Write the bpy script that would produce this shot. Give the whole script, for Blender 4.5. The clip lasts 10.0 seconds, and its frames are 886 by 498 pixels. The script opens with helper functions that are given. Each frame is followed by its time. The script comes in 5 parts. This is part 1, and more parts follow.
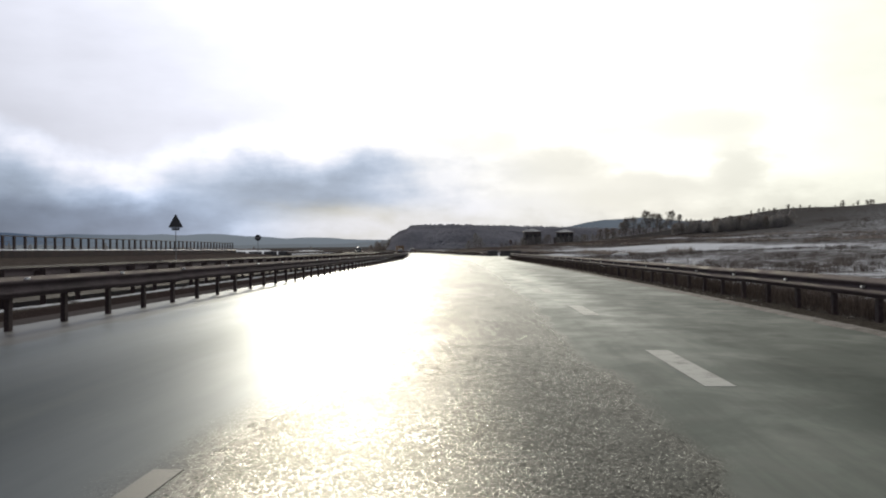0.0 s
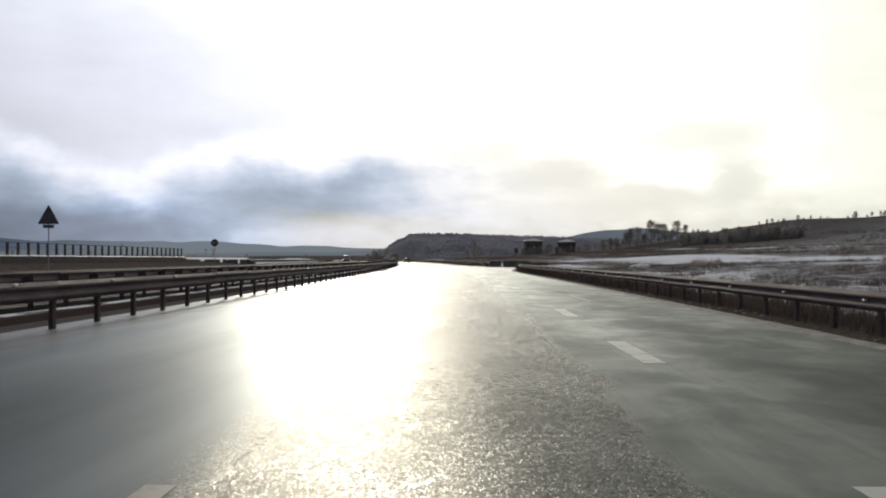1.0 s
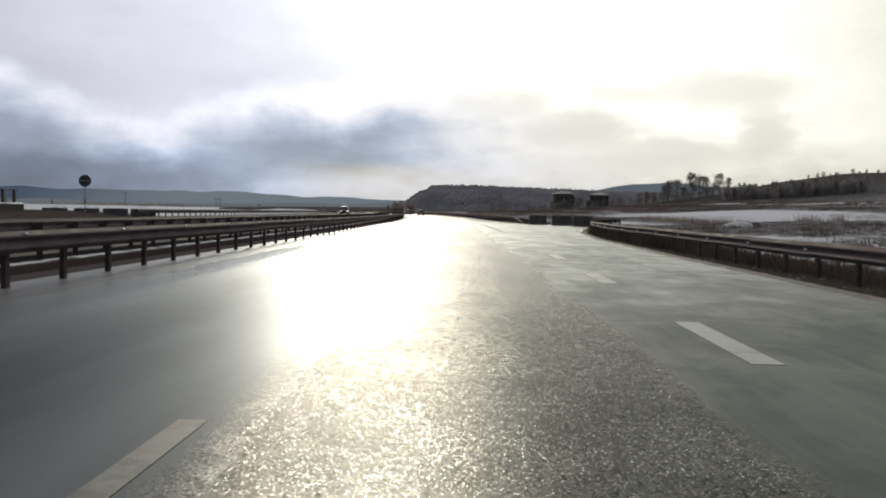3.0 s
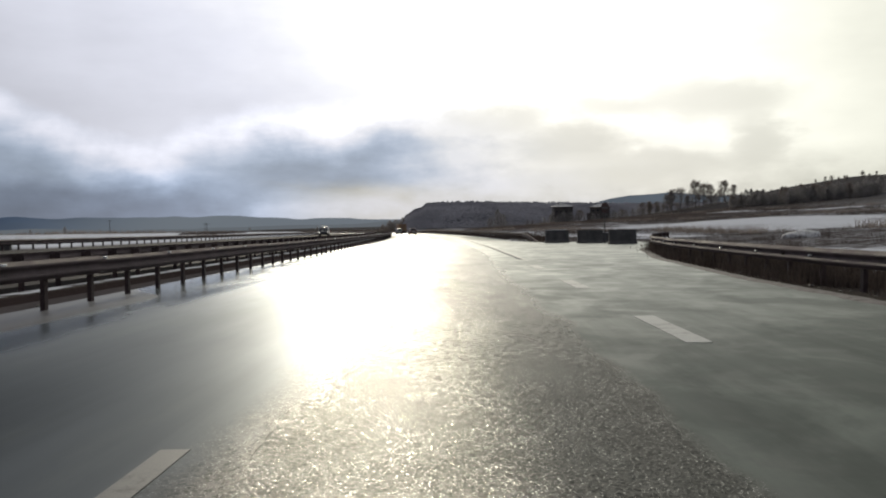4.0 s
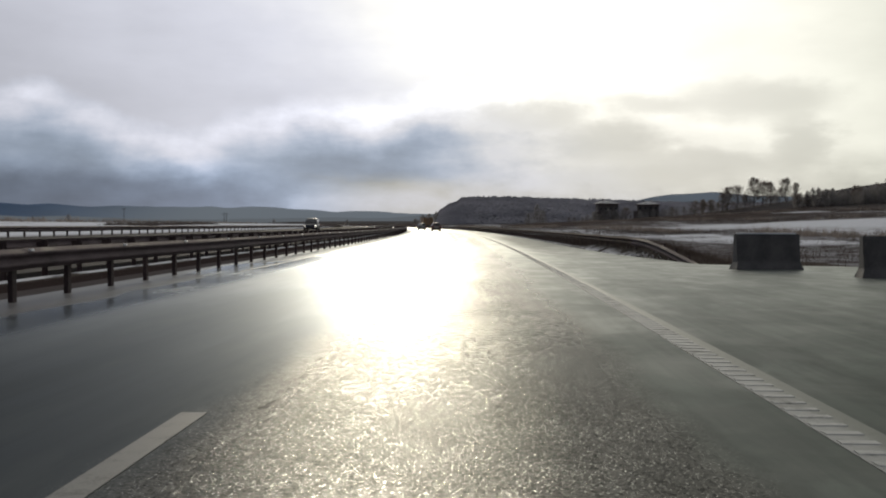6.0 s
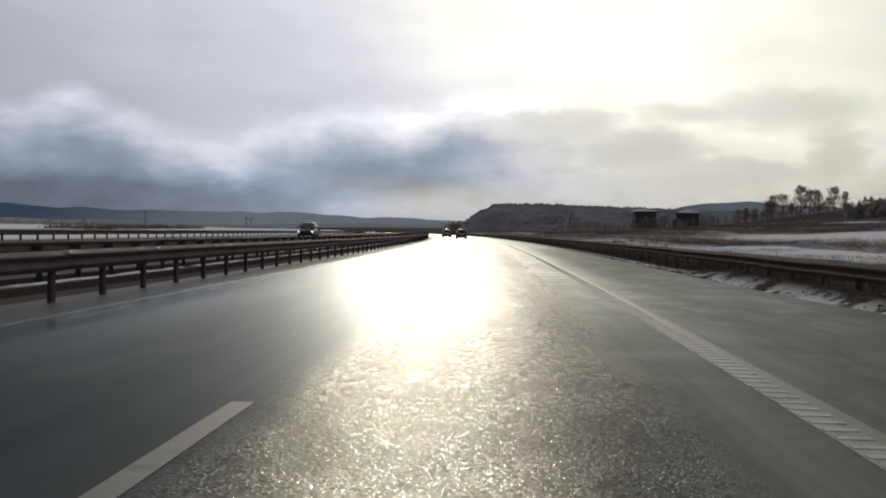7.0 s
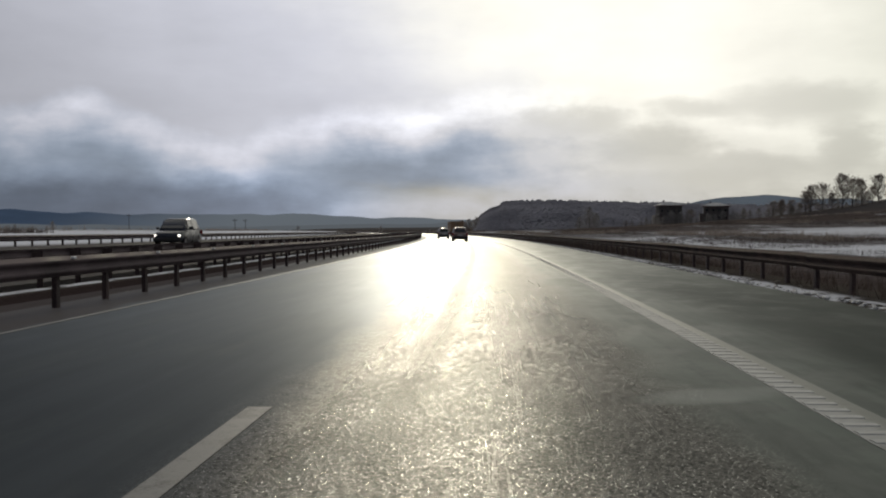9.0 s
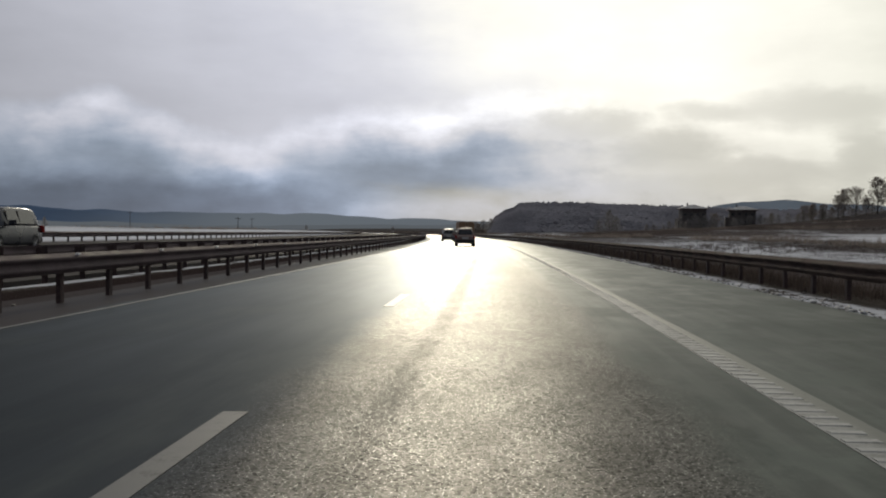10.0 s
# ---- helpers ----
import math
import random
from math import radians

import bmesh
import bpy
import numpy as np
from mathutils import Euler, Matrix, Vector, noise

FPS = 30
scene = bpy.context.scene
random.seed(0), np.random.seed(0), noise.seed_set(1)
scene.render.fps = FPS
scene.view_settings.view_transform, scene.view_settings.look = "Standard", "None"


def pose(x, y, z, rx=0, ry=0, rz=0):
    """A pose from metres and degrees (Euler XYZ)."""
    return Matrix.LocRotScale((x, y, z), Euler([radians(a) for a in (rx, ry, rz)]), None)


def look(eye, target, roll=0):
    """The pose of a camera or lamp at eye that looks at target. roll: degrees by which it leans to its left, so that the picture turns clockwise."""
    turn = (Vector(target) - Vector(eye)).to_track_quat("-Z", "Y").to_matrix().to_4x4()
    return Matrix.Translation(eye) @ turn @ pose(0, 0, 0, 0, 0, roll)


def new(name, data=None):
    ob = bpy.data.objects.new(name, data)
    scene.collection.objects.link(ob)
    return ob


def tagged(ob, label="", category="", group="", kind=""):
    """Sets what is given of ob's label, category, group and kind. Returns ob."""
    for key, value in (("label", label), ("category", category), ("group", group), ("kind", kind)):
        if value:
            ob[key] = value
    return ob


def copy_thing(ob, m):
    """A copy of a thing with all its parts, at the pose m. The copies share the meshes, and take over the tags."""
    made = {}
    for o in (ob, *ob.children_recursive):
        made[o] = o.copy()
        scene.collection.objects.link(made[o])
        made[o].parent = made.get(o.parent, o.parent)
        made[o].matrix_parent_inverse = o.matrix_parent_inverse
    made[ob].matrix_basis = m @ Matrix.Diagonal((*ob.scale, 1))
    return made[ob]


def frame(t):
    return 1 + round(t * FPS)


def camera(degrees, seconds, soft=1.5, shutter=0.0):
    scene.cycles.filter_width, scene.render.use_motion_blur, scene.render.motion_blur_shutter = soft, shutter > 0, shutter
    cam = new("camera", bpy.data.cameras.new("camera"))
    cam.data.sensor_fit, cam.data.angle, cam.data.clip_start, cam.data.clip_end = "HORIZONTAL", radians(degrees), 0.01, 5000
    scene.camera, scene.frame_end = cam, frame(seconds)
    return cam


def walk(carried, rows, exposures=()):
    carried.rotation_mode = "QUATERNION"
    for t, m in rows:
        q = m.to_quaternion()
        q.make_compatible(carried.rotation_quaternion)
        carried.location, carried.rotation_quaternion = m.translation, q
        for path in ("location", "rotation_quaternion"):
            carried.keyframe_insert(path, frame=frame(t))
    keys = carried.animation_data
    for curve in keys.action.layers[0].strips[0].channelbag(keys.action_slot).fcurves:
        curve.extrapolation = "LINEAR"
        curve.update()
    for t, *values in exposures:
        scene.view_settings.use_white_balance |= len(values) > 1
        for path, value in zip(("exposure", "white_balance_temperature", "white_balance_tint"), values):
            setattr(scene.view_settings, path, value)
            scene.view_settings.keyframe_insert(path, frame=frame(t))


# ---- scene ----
# Motorway on a gentle left-hand curve, wet, with patches of snow in the fields.

EXPOSURES = [(0.0, 0.47, 6740, 9), (1.5, 0.43, 6740, 9), (2.5, 0.34, 6740, 9), (4.5, 0.22, 6760, 9), (5.0, 0.14, 6770, 9), (6.5, 0.05, 6795, 9), (7.0, -0.03, 6800, 9), (7.5, -0.085, 6810, 9), (8.0, -0.07, 6810, 9), (9.3, -0.09, 6815, 9), (10.0, -0.05, 6820, 9)]
cam = camera(47.387, 10.0, soft=2.0)
walk(cam, [
    (0.0, pose(0.000, 0.000, 1.140, 90.042, 0.269, 2.209)),
    (0.5, pose(-0.080, 12.131, 1.140, 90.581, 0.041, 2.420)),
    (1.0, pose(-0.246, 24.257, 1.140, 90.571, -0.223, 2.139)),
    (1.5, pose(-0.434, 36.360, 1.140, 90.424, -0.300, 2.216)),
    (2.0, pose(-0.780, 48.669, 1.140, 89.924, -0.295, 2.754)),
    (2.5, pose(-1.100, 60.683, 1.140, 88.820, -0.234, 3.143)),
    (2.7, pose(-1.222, 65.482, 1.140, 87.636, -1.110, 3.447)),
    (3.8, pose(-1.985, 91.785, 1.140, 88.967, 0.737, 3.479)),
    (4.0, pose(-2.211, 96.836, 1.140, 88.872, 0.981, 3.330)),
    (4.5, pose(-2.672, 108.882, 1.140, 88.939, 0.047, 4.305)),
    (5.0, pose(-3.016, 120.579, 1.140, 89.152, -0.156, 5.275)),
    (5.2, pose(-3.183, 125.370, 1.140, 88.797, -0.261, 5.169)),
    (6.3, pose(-4.571, 150.810, 1.140, 88.621, -0.177, 5.680)),
    (6.5, pose(-4.836, 155.497, 1.140, 88.754, -0.237, 6.412)),
    (7.0, pose(-5.621, 167.401, 1.140, 89.005, -0.805, 7.139)),
    (7.5, pose(-6.461, 179.367, 1.140, 89.043, -0.060, 6.735)),
    (8.0, pose(-7.363, 191.227, 1.140, 88.660, -0.251, 7.245)),
    (8.5, pose(-8.340, 203.180, 1.140, 88.853, 0.543, 7.480)),
    (9.0, pose(-9.349, 215.076, 1.140, 88.967, 0.157, 7.764)),
    (9.5, pose(-10.335, 226.946, 1.140, 88.934, -0.832, 7.768)),
    (10.0, pose(-11.370, 238.783, 1.140, 89.046, -0.558, 8.604)),
], exposures=EXPOSURES)


# ---------------------------------------------------------------- light
SUN_AZ, SUN_EL = radians(8.5), radians(20.0)     # left of straight ahead, above the horizon
world = bpy.data.worlds.new("world")
scene.world = world
world.use_nodes = True
SUN_DIR = Vector((-math.sin(SUN_AZ) * math.cos(SUN_EL), math.cos(SUN_AZ) * math.cos(SUN_EL), math.sin(SUN_EL)))


class Nodes:
    """Short-hand for building a node tree."""

    def __init__(self, tree):
        self.tree = tree

    def add(self, kind, sets=None, **inputs):
        n = self.tree.nodes.new(kind)
        sets = sets or {}
        if "operation" in sets:
            n.operation = sets["operation"]
        if "uv_map" in sets:
            n.uv_map = sets["uv_map"]
        if "sky_type" in sets:
            n.sky_type, n.sun_disc = sets["sky_type"], sets["sun_disc"]
            n.sun_elevation, n.sun_rotation = sets["sun_elevation"], sets["sun_rotation"]
        for k, v in inputs.items():
            self.put(n.inputs[k.replace("_", " ")], v)
        return n

    def put(self, socket, v):
        if isinstance(v, bpy.types.NodeSocket):
            self.tree.links.new(v, socket)
        else:
            socket.default_value = v

    def m(self, op, a, b=0.0, c=0.0, clamp=False):
        n = self.tree.nodes.new("ShaderNodeMath")
        n.operation, n.use_clamp = op, clamp
        for i, v in enumerate((a, b, c)):
            self.put(n.inputs[i], v)
        return n.outputs[0]

    def step(self, v, a, b, lo=0.0, hi=1.0):
        n = self.tree.nodes.new("ShaderNodeMapRange")
        n.interpolation_type = "SMOOTHSTEP"
        for i, x in enumerate((v, a, b, lo, hi)):
            self.put(n.inputs[i], x)
        return n.outputs[0]

    def mix(self, f, a, b):
        n = self.tree.nodes.new("ShaderNodeMix")
        n.data_type = "RGBA"
        self.put(n.inputs[0], f)
        self.put(n.inputs[6], a if isinstance(a, bpy.types.NodeSocket) else (*a, 1))
        self.put(n.inputs[7], b if isinstance(b, bpy.types.NodeSocket) else (*b, 1))
        return n.outputs[2]

    def noise(self, vec, scale, detail=3.0, rough=0.55, dist=0.0):
        n = self.tree.nodes.new("ShaderNodeTexNoise")
        self.put(n.inputs["Vector"], vec)
        n.inputs["Scale"].default_value, n.inputs["Detail"].default_value = scale, detail
        n.inputs["Roughness"].default_value, n.inputs["Distortion"].default_value = rough, dist
        return n.outputs["Fac"]

    def curve(self, v, pts):
        """A float curve through pts, x and y both in 0..1."""
        n = self.tree.nodes.new("ShaderNodeFloatCurve")
        c = n.mapping.curves[0]
        for i, (x, y) in enumerate(pts):
            if i < 2:
                c.points[i].location = (x, y) if i == 0 else (1.0, pts[-1][1])
        for x, y in pts[1:-1]:
            c.points.new(x, y)
        n.mapping.update()
        self.put(n.inputs["Value"], v)
        return n.outputs[0]

    def xyz(self, x, y, z):
        n = self.tree.nodes.new("ShaderNodeCombineXYZ")
        for i, v in enumerate((x, y, z)):
            self.put(n.inputs[i], v)
        return n.outputs[0]


def build_sky():
    """Broken winter overcast: a bright veil round the hidden sun over a low bank of cloud with lit tops and blue-grey bellies."""
    tree = world.node_tree
    tree.nodes.clear()
    k = Nodes(tree)
    d = k.add("ShaderNodeTexCoord").outputs["Generated"]
    sep = k.add("ShaderNodeSeparateXYZ", Vector=d)
    x, y, z = sep.outputs
    az = k.m("ARCTAN2", x, y)                        # right of straight ahead, radians
    el = k.m("ARCSINE", z)
    wide = k.xyz(az, k.m("MULTIPLY", el, 1.35), 0.0)
    flat = k.xyz(az, k.m("MULTIPLY", el, 3.0), 4.0)

    def swing(vec, scale, detail, amount):
        return k.m("MULTIPLY", k.m("SUBTRACT", k.noise(vec, scale, detail, 0.55, 0.0), 0.5), amount)

    # cloud coordinates, pushed about at two scales
    billow = swing(wide, 26.0, 5.0, 1.0)
    drift = swing(flat, 9.0, 4.0, 1.0)
    azd = k.m("ADD", az, k.m("ADD", k.m("MULTIPLY", drift, 0.10), k.m("MULTIPLY", billow, 0.03)))
    eld = k.m("ADD", el, k.m("ADD", swing(flat, 11.0, 4.0, 0.022), k.m("MULTIPLY", billow, 0.014)))
    a01 = k.m("DIVIDE", k.m("ADD", az, 0.8), 1.6, clamp=True)
    b01 = k.m("DIVIDE", k.m("ADD", azd, 0.8), 1.6, clamp=True)
    rim = k.m("MULTIPLY", k.curve(a01, [(0.000, 0.550), (0.148, 0.549), (0.174, 0.574), (0.190, 0.619), (0.205, 0.633), (0.218, 0.591), (0.231, 0.559), (0.244, 0.507), (0.260, 0.453), (0.277, 0.433), (0.290, 0.433), (0.304, 0.485), (0.317, 0.534), (0.338, 0.551), (0.355, 0.587), (0.376, 0.592), (0.397, 0.595), (0.414, 0.621), (0.428, 0.665), (0.446, 0.690), (0.480, 0.692), (0.508, 0.674), (0.525, 0.613), (0.548, 0.570), (0.581, 0.485), (0.613, 0.415), (0.781, 0.300), (1.000, 0.300)]), 0.2)
    depth = k.m("SUBTRACT", k.m("ADD", rim, k.m("ADD", k.m("MULTIPLY", billow, 0.018), swing(wide, 60.0, 3.0, 0.006))), el)   # below the top of the bank
    # brightness of the lit tops, the bellies and the murk over the horizon, from left to right
    tops = k.curve(b01, [(0.000, 0.530), (0.148, 0.530), (0.193, 0.647), (0.240, 0.608), (0.280, 0.647), (0.328, 0.686), (0.376, 0.814), (0.428, 0.951), (0.480, 0.961), (0.531, 0.863), (0.613, 0.785), (1.000, 0.785)])
    bellies = k.curve(b01, [(0.000, 0.294), (0.148, 0.294), (0.168, 0.333), (0.209, 0.279), (0.250, 0.284), (0.290, 0.402), (0.314, 0.353), (0.331, 0.309), (0.359, 0.275), (0.390, 0.260), (0.418, 0.294), (0.443, 0.392), (0.470, 0.520), (0.501, 0.608), (0.581, 0.686), (0.644, 0.628), (1.000, 0.628)])
    murk = k.curve(b01, [(0.000, 0.147), (0.148, 0.147), (0.241, 0.165), (0.301, 0.216), (0.342, 0.294), (0.373, 0.441), (0.412, 0.471), (0.464, 0.510), (0.549, 0.530), (0.613, 0.608), (0.664, 0.608), (1.000, 0.608)])
    depth2 = k.m("SUBTRACT", rim, eld)
    bank = k.m("ADD", tops, k.m("MULTIPLY", k.step(k.m("ADD", depth2, k.m("MULTIPLY", drift, 0.02)), 0.004, 0.056), k.m("SUBTRACT", bellies, tops)))
    bank = k.m("ADD", bank, k.m("MULTIPLY", k.step(k.m("ADD", eld, k.step(az, -0.45, -0.15, -0.012, 0.0)), 0.052, 0.022), k.m("SUBTRACT", murk, bank)))
    bank = k.m("MULTIPLY", bank, k.m("ADD", 1.0, k.m("ADD", k.m("MULTIPLY", billow, 0.34), swing(flat, 20.0, 5.0, 0.42))))
    # high veil, brightening towards the sun
    q = k.m("ADD", az, k.m("MULTIPLY", k.m("SUBTRACT", el, 0.14), 1.2))
    q = k.m("ADD", q, k.m("ADD", swing(wide, 5.0, 4.0, 0.22), k.m("MULTIPLY", drift, 0.10)))
    veil = k.curve(k.m("DIVIDE", k.m("ADD", q, 0.7), 1.4, clamp=True), [(0.000, 0.431), (0.120, 0.451), (0.180, 0.481), (0.320, 0.564), (0.400, 0.716), (0.500, 0.912), (0.570, 0.971), (0.660, 0.932), (0.750, 0.863), (0.830, 0.804), (1.000, 0.745)])
    veil = k.m("MULTIPLY", veil, k.m("ADD", 1.0, k.m("ADD", swing(flat, 7.0, 5.0, 0.26), swing(wide, 16.0, 4.0, 0.10))))
    shade = k.m("ADD", veil, k.m("MULTIPLY", k.step(depth, -0.012, 0.014), k.m("SUBTRACT", bank, veil)))
    shade = k.m("MULTIPLY", shade, 1.1)
    # loose grey scraps of cloud right of the sun
    for a0, e0, wa, we, value in ((-0.009, 0.106, 0.042, 0.011, 0.65), (0.070, 0.083, 0.045, 0.015, 0.58), (0.205, 0.118, 0.064, 0.017, 0.72), (0.103, 0.116, 0.034, 0.009, 0.73), (0.251, 0.080, 0.025, 0.018, 0.67), (-0.058, 0.069, 0.034, 0.008, 0.63), (0.146, 0.060, 0.078, 0.010, 0.65), (0.083, 0.046, 0.084, 0.009, 0.63)):
        p = k.m("POWER", k.m("DIVIDE", k.m("SUBTRACT", azd, a0), wa), 2.0)
        r = k.m("POWER", k.m("DIVIDE", k.m("SUBTRACT", eld, e0), we), 2.0)
        f = k.m("MULTIPLY", k.step(k.m("ADD", p, r), 2.8, 0.0), 0.85)
        shade = k.m("ADD", shade, k.m("MULTIPLY", f, k.m("MINIMUM", k.m("SUBTRACT", value, shade), 0.0)))
    cool = k.mix(k.m("MULTIPLY", k.step(az, 0.14, -0.12), k.m("MAXIMUM", k.step(eld, 0.03, 0.055), k.step(az, -0.10, -0.26))), (1.0, 1.01, 0.95), (0.80, 0.985, 1.31))
    high = k.mix(k.step(q, 0.04, -0.28), (1.0, 1.0, 0.95), (0.935, 0.98, 1.155))
    tint = k.mix(k.m("MULTIPLY", k.step(shade, 0.70, 0.30), k.step(depth, -0.01, 0.01)), high, cool)
    tint = k.mix(k.m("MULTIPLY", k.step(eld, 0.07, 0.03), k.step(az, -0.16, -0.34)), tint, (0.76, 0.985, 1.42))
    tint = k.mix(k.step(az, 0.12, 0.40), tint, (0.99, 1.01, 0.92))
    sun = k.add("ShaderNodeVectorMath", {"operation": "DOT_PRODUCT"})
    k.put(sun.inputs[0], d)
    sun.inputs[1].default_value = SUN_DIR
    near = sun.outputs["Value"]
    tint = k.mix(k.step(near, 0.75, 0.1), tint, (0.90, 0.97, 1.16))
    fade = k.m("ADD", k.step(near, -0.3, 0.82, 0.28, 0.74), k.step(near, 0.82, 1.0, 0.0, 0.36))
    lit = k.add("ShaderNodeVectorMath", {"operation": "SCALE"})
    k.put(lit.inputs[0], tint)
    k.put(lit.inputs["Scale"], k.m("MULTIPLY", shade, fade))
    clear = k.add("ShaderNodeTexSky", {"sky_type": "NISHITA", "sun_disc": False, "sun_elevation": SUN_EL, "sun_rotation": -SUN_AZ})
    b1 = k.add("ShaderNodeBackground", Color=lit.outputs[0], Strength=1.0)
    b2 = k.add("ShaderNodeBackground", Color=clear.outputs[0], Strength=0.05)
    both = k.add("ShaderNodeMixShader")
    both.inputs[0].default_value = 0.02
    k.put(both.inputs[1], b1.outputs[0])
    k.put(both.inputs[2], b2.outputs[0])
    out = k.add("ShaderNodeOutputWorld")
    k.put(out.inputs[0], both.outputs[0])


build_sky()
sun_data = bpy.data.lights.new("sun", "SUN")
sun_data.energy, sun_data.angle, sun_data.color = 1.12, radians(5.0), (1.0, 0.92, 0.76)
sun_lamp = new("sun", sun_data)
sun_lamp.matrix_world = look(SUN_DIR * 100, (0, 0, 0))

# ---------------------------------------------------------------- the plan
RADIUS = 2536.3          # the road's curve to the left
ROAD_END = 1500.0


def place(s, u, z=0.0):
    """s metres along the road, u metres to the right of the lane's middle."""
    a = s / RADIUS
    return Vector((-RADIUS + (RADIUS + u) * math.cos(a), (RADIUS + u) * math.sin(a), z))


def along(s, u, z=0.0, turn=0.0):
    """A pose at that place whose y axis runs along the road."""
    return Matrix.Translation(place(s, u, z)) @ Matrix.Rotation(s / RADIUS + radians(turn), 4, "Z")


def road_coords(x, y):
    return math.atan2(y, x + RADIUS) * RADIUS, math.hypot(x + RADIUS, y) - RADIUS


def lerp(v, pts):
    if v <= pts[0][0]:
        return pts[0][1]
    for (a, p), (b, q) in zip(pts, pts[1:]):
        if v <= b:
            return p + (q - p) * (v - a) / (b - a)
    return pts[-1][1]


PROFILE = [(-1800, 3.0), (-400, 1.6), (-70, 1.15), (-31, 0.78), (-27, 0.52), (-25.2, 0.32), (-23.2, 0.2), (-10.2, -0.12), (-9.6, -0.02), (-8.75, 0.02), (-8.5, -0.06),
           (-7.8, -0.07), (-7.6, -0.03), (-7.3, -0.03), (-7.2, -0.12), (4.9, -0.12), (5.35, -0.01), (6.0, -0.03), (7.5, -0.10), (9, -0.5), (14, -0.9), (24, -0.9), (45, -0.2), (80, 1.2), (120, 3.2),
           (161, 5.5), (195, 8.0), (225, 12.0), (262, 18.0), (300, 25.5), (345, 31), (420, 34), (700, 30), (3000, 20)]


def terrain(s, u):
    z = lerp(u, PROFILE)
    if u > 5.3:                                      # paved mouth of the closed side road
        k = max(0.0, min(1.0, (s - 112) / 25)) * max(0.0, min(1.0, (205 - s) / 25))
        if u < 16:
            z = z + (-0.13 - z) * k * (1 - max(0.0, (u - 12) / 4))
        n = noise.noise(Vector((s * 0.012, u * 0.02, 0.3))) * 1.3 + noise.noise(Vector((s * 0.05, u * 0.06, 4.0))) * 0.25
        z += n * max(0.0, min(1.0, (u - 16) / 40))
        bank = max(0.0, min(1.0, (s - 175) / 8)) * max(0.0, min(1.0, (206 - s) / 10))     # brown bank at the rail's end
        z = max(z, -0.2 + bank * lerp(u, [(5.6, 0.0), (6.1, 0.26), (6.6, 0.46), (7.6, 0.48), (9.0, 0.0)])) if bank > 0 and u < 9 else z
        z *= 1.0 - 0.8 * max(0.0, min(1.0, (s - 712) / 150)) * max(0.0, min(1.0, (u - 60) / 60))
    elif u < -27:
        z += noise.noise(Vector((s * 0.008, u * 0.01, 2.0))) * 0.5 * min(1.0, (-27 - u) / 60)
        z += 0.3 * max(0.0, min(1.0, (s - 240) / 60)) * max(0.0, min(1.0, (-29 - u) / 6)) * max(0.0, min(1.0, (u + 120) / 60))
    return z

# ---------------------------------------------------------------- materials
def material(name, rough=0.6, metal=0.0, spec=0.5):
    m = bpy.data.materials.new(name)
    m.use_nodes = True
    k = Nodes(m.node_tree)
    b = m.node_tree.nodes["Principled BSDF"]
    b.inputs["Roughness"].default_value, b.inputs["Metallic"].default_value = rough, metal
    b.inputs["Specular IOR Level"].default_value = spec
    pos = k.add("ShaderNodeNewGeometry").outputs["Position"]
    return m, k, b, pos


def bumped(k, b, height, strength, distance=0.02):
    n = k.add("ShaderNodeBump", Height=height, Strength=strength, Distance=distance)
    k.put(b.inputs["Normal"], n.outputs[0])


def mottled(name, dark, light, scale=3.0, rough=0.6, metal=0.0, bump=0.2, grain=40.0, spec=0.5):
    """A surface with variation at two scales: stains and grain."""
    m, k, b, pos = material(name, rough, metal, spec)
    a, g = k.noise(pos, scale, 5.0), k.noise(pos, grain, 3.0)
    f = k.m("ADD", k.m("MULTIPLY", a, 0.7), k.m("MULTIPLY", g, 0.3))
    k.put(b.inputs["Base Color"], k.mix(k.step(f, 0.32, 0.68), dark, light))
    k.put(b.inputs["Roughness"], k.step(a, 0.3, 0.7, max(0.02, rough - 0.12), min(1.0, rough + 0.12)))
    bumped(k, b, g, bump)
    return m


def thin(m, amount):
    """Lets light through thin twigs and stalks: part of the scattering goes on to the far side."""
    k = Nodes(m.node_tree)
    b = m.node_tree.nodes["Principled BSDF"]
    t = k.add("ShaderNodeBsdfTranslucent")
    k.put(t.inputs["Color"], b.inputs["Base Color"].links[0].from_socket)
    both = k.add("ShaderNodeMixShader")
    both.inputs[0].default_value = amount
    k.put(both.inputs[1], b.outputs[0])
    k.put(both.inputs[2], t.outputs[0])
    k.put(m.node_tree.nodes["Material Output"].inputs[0], both.outputs[0])
    return m


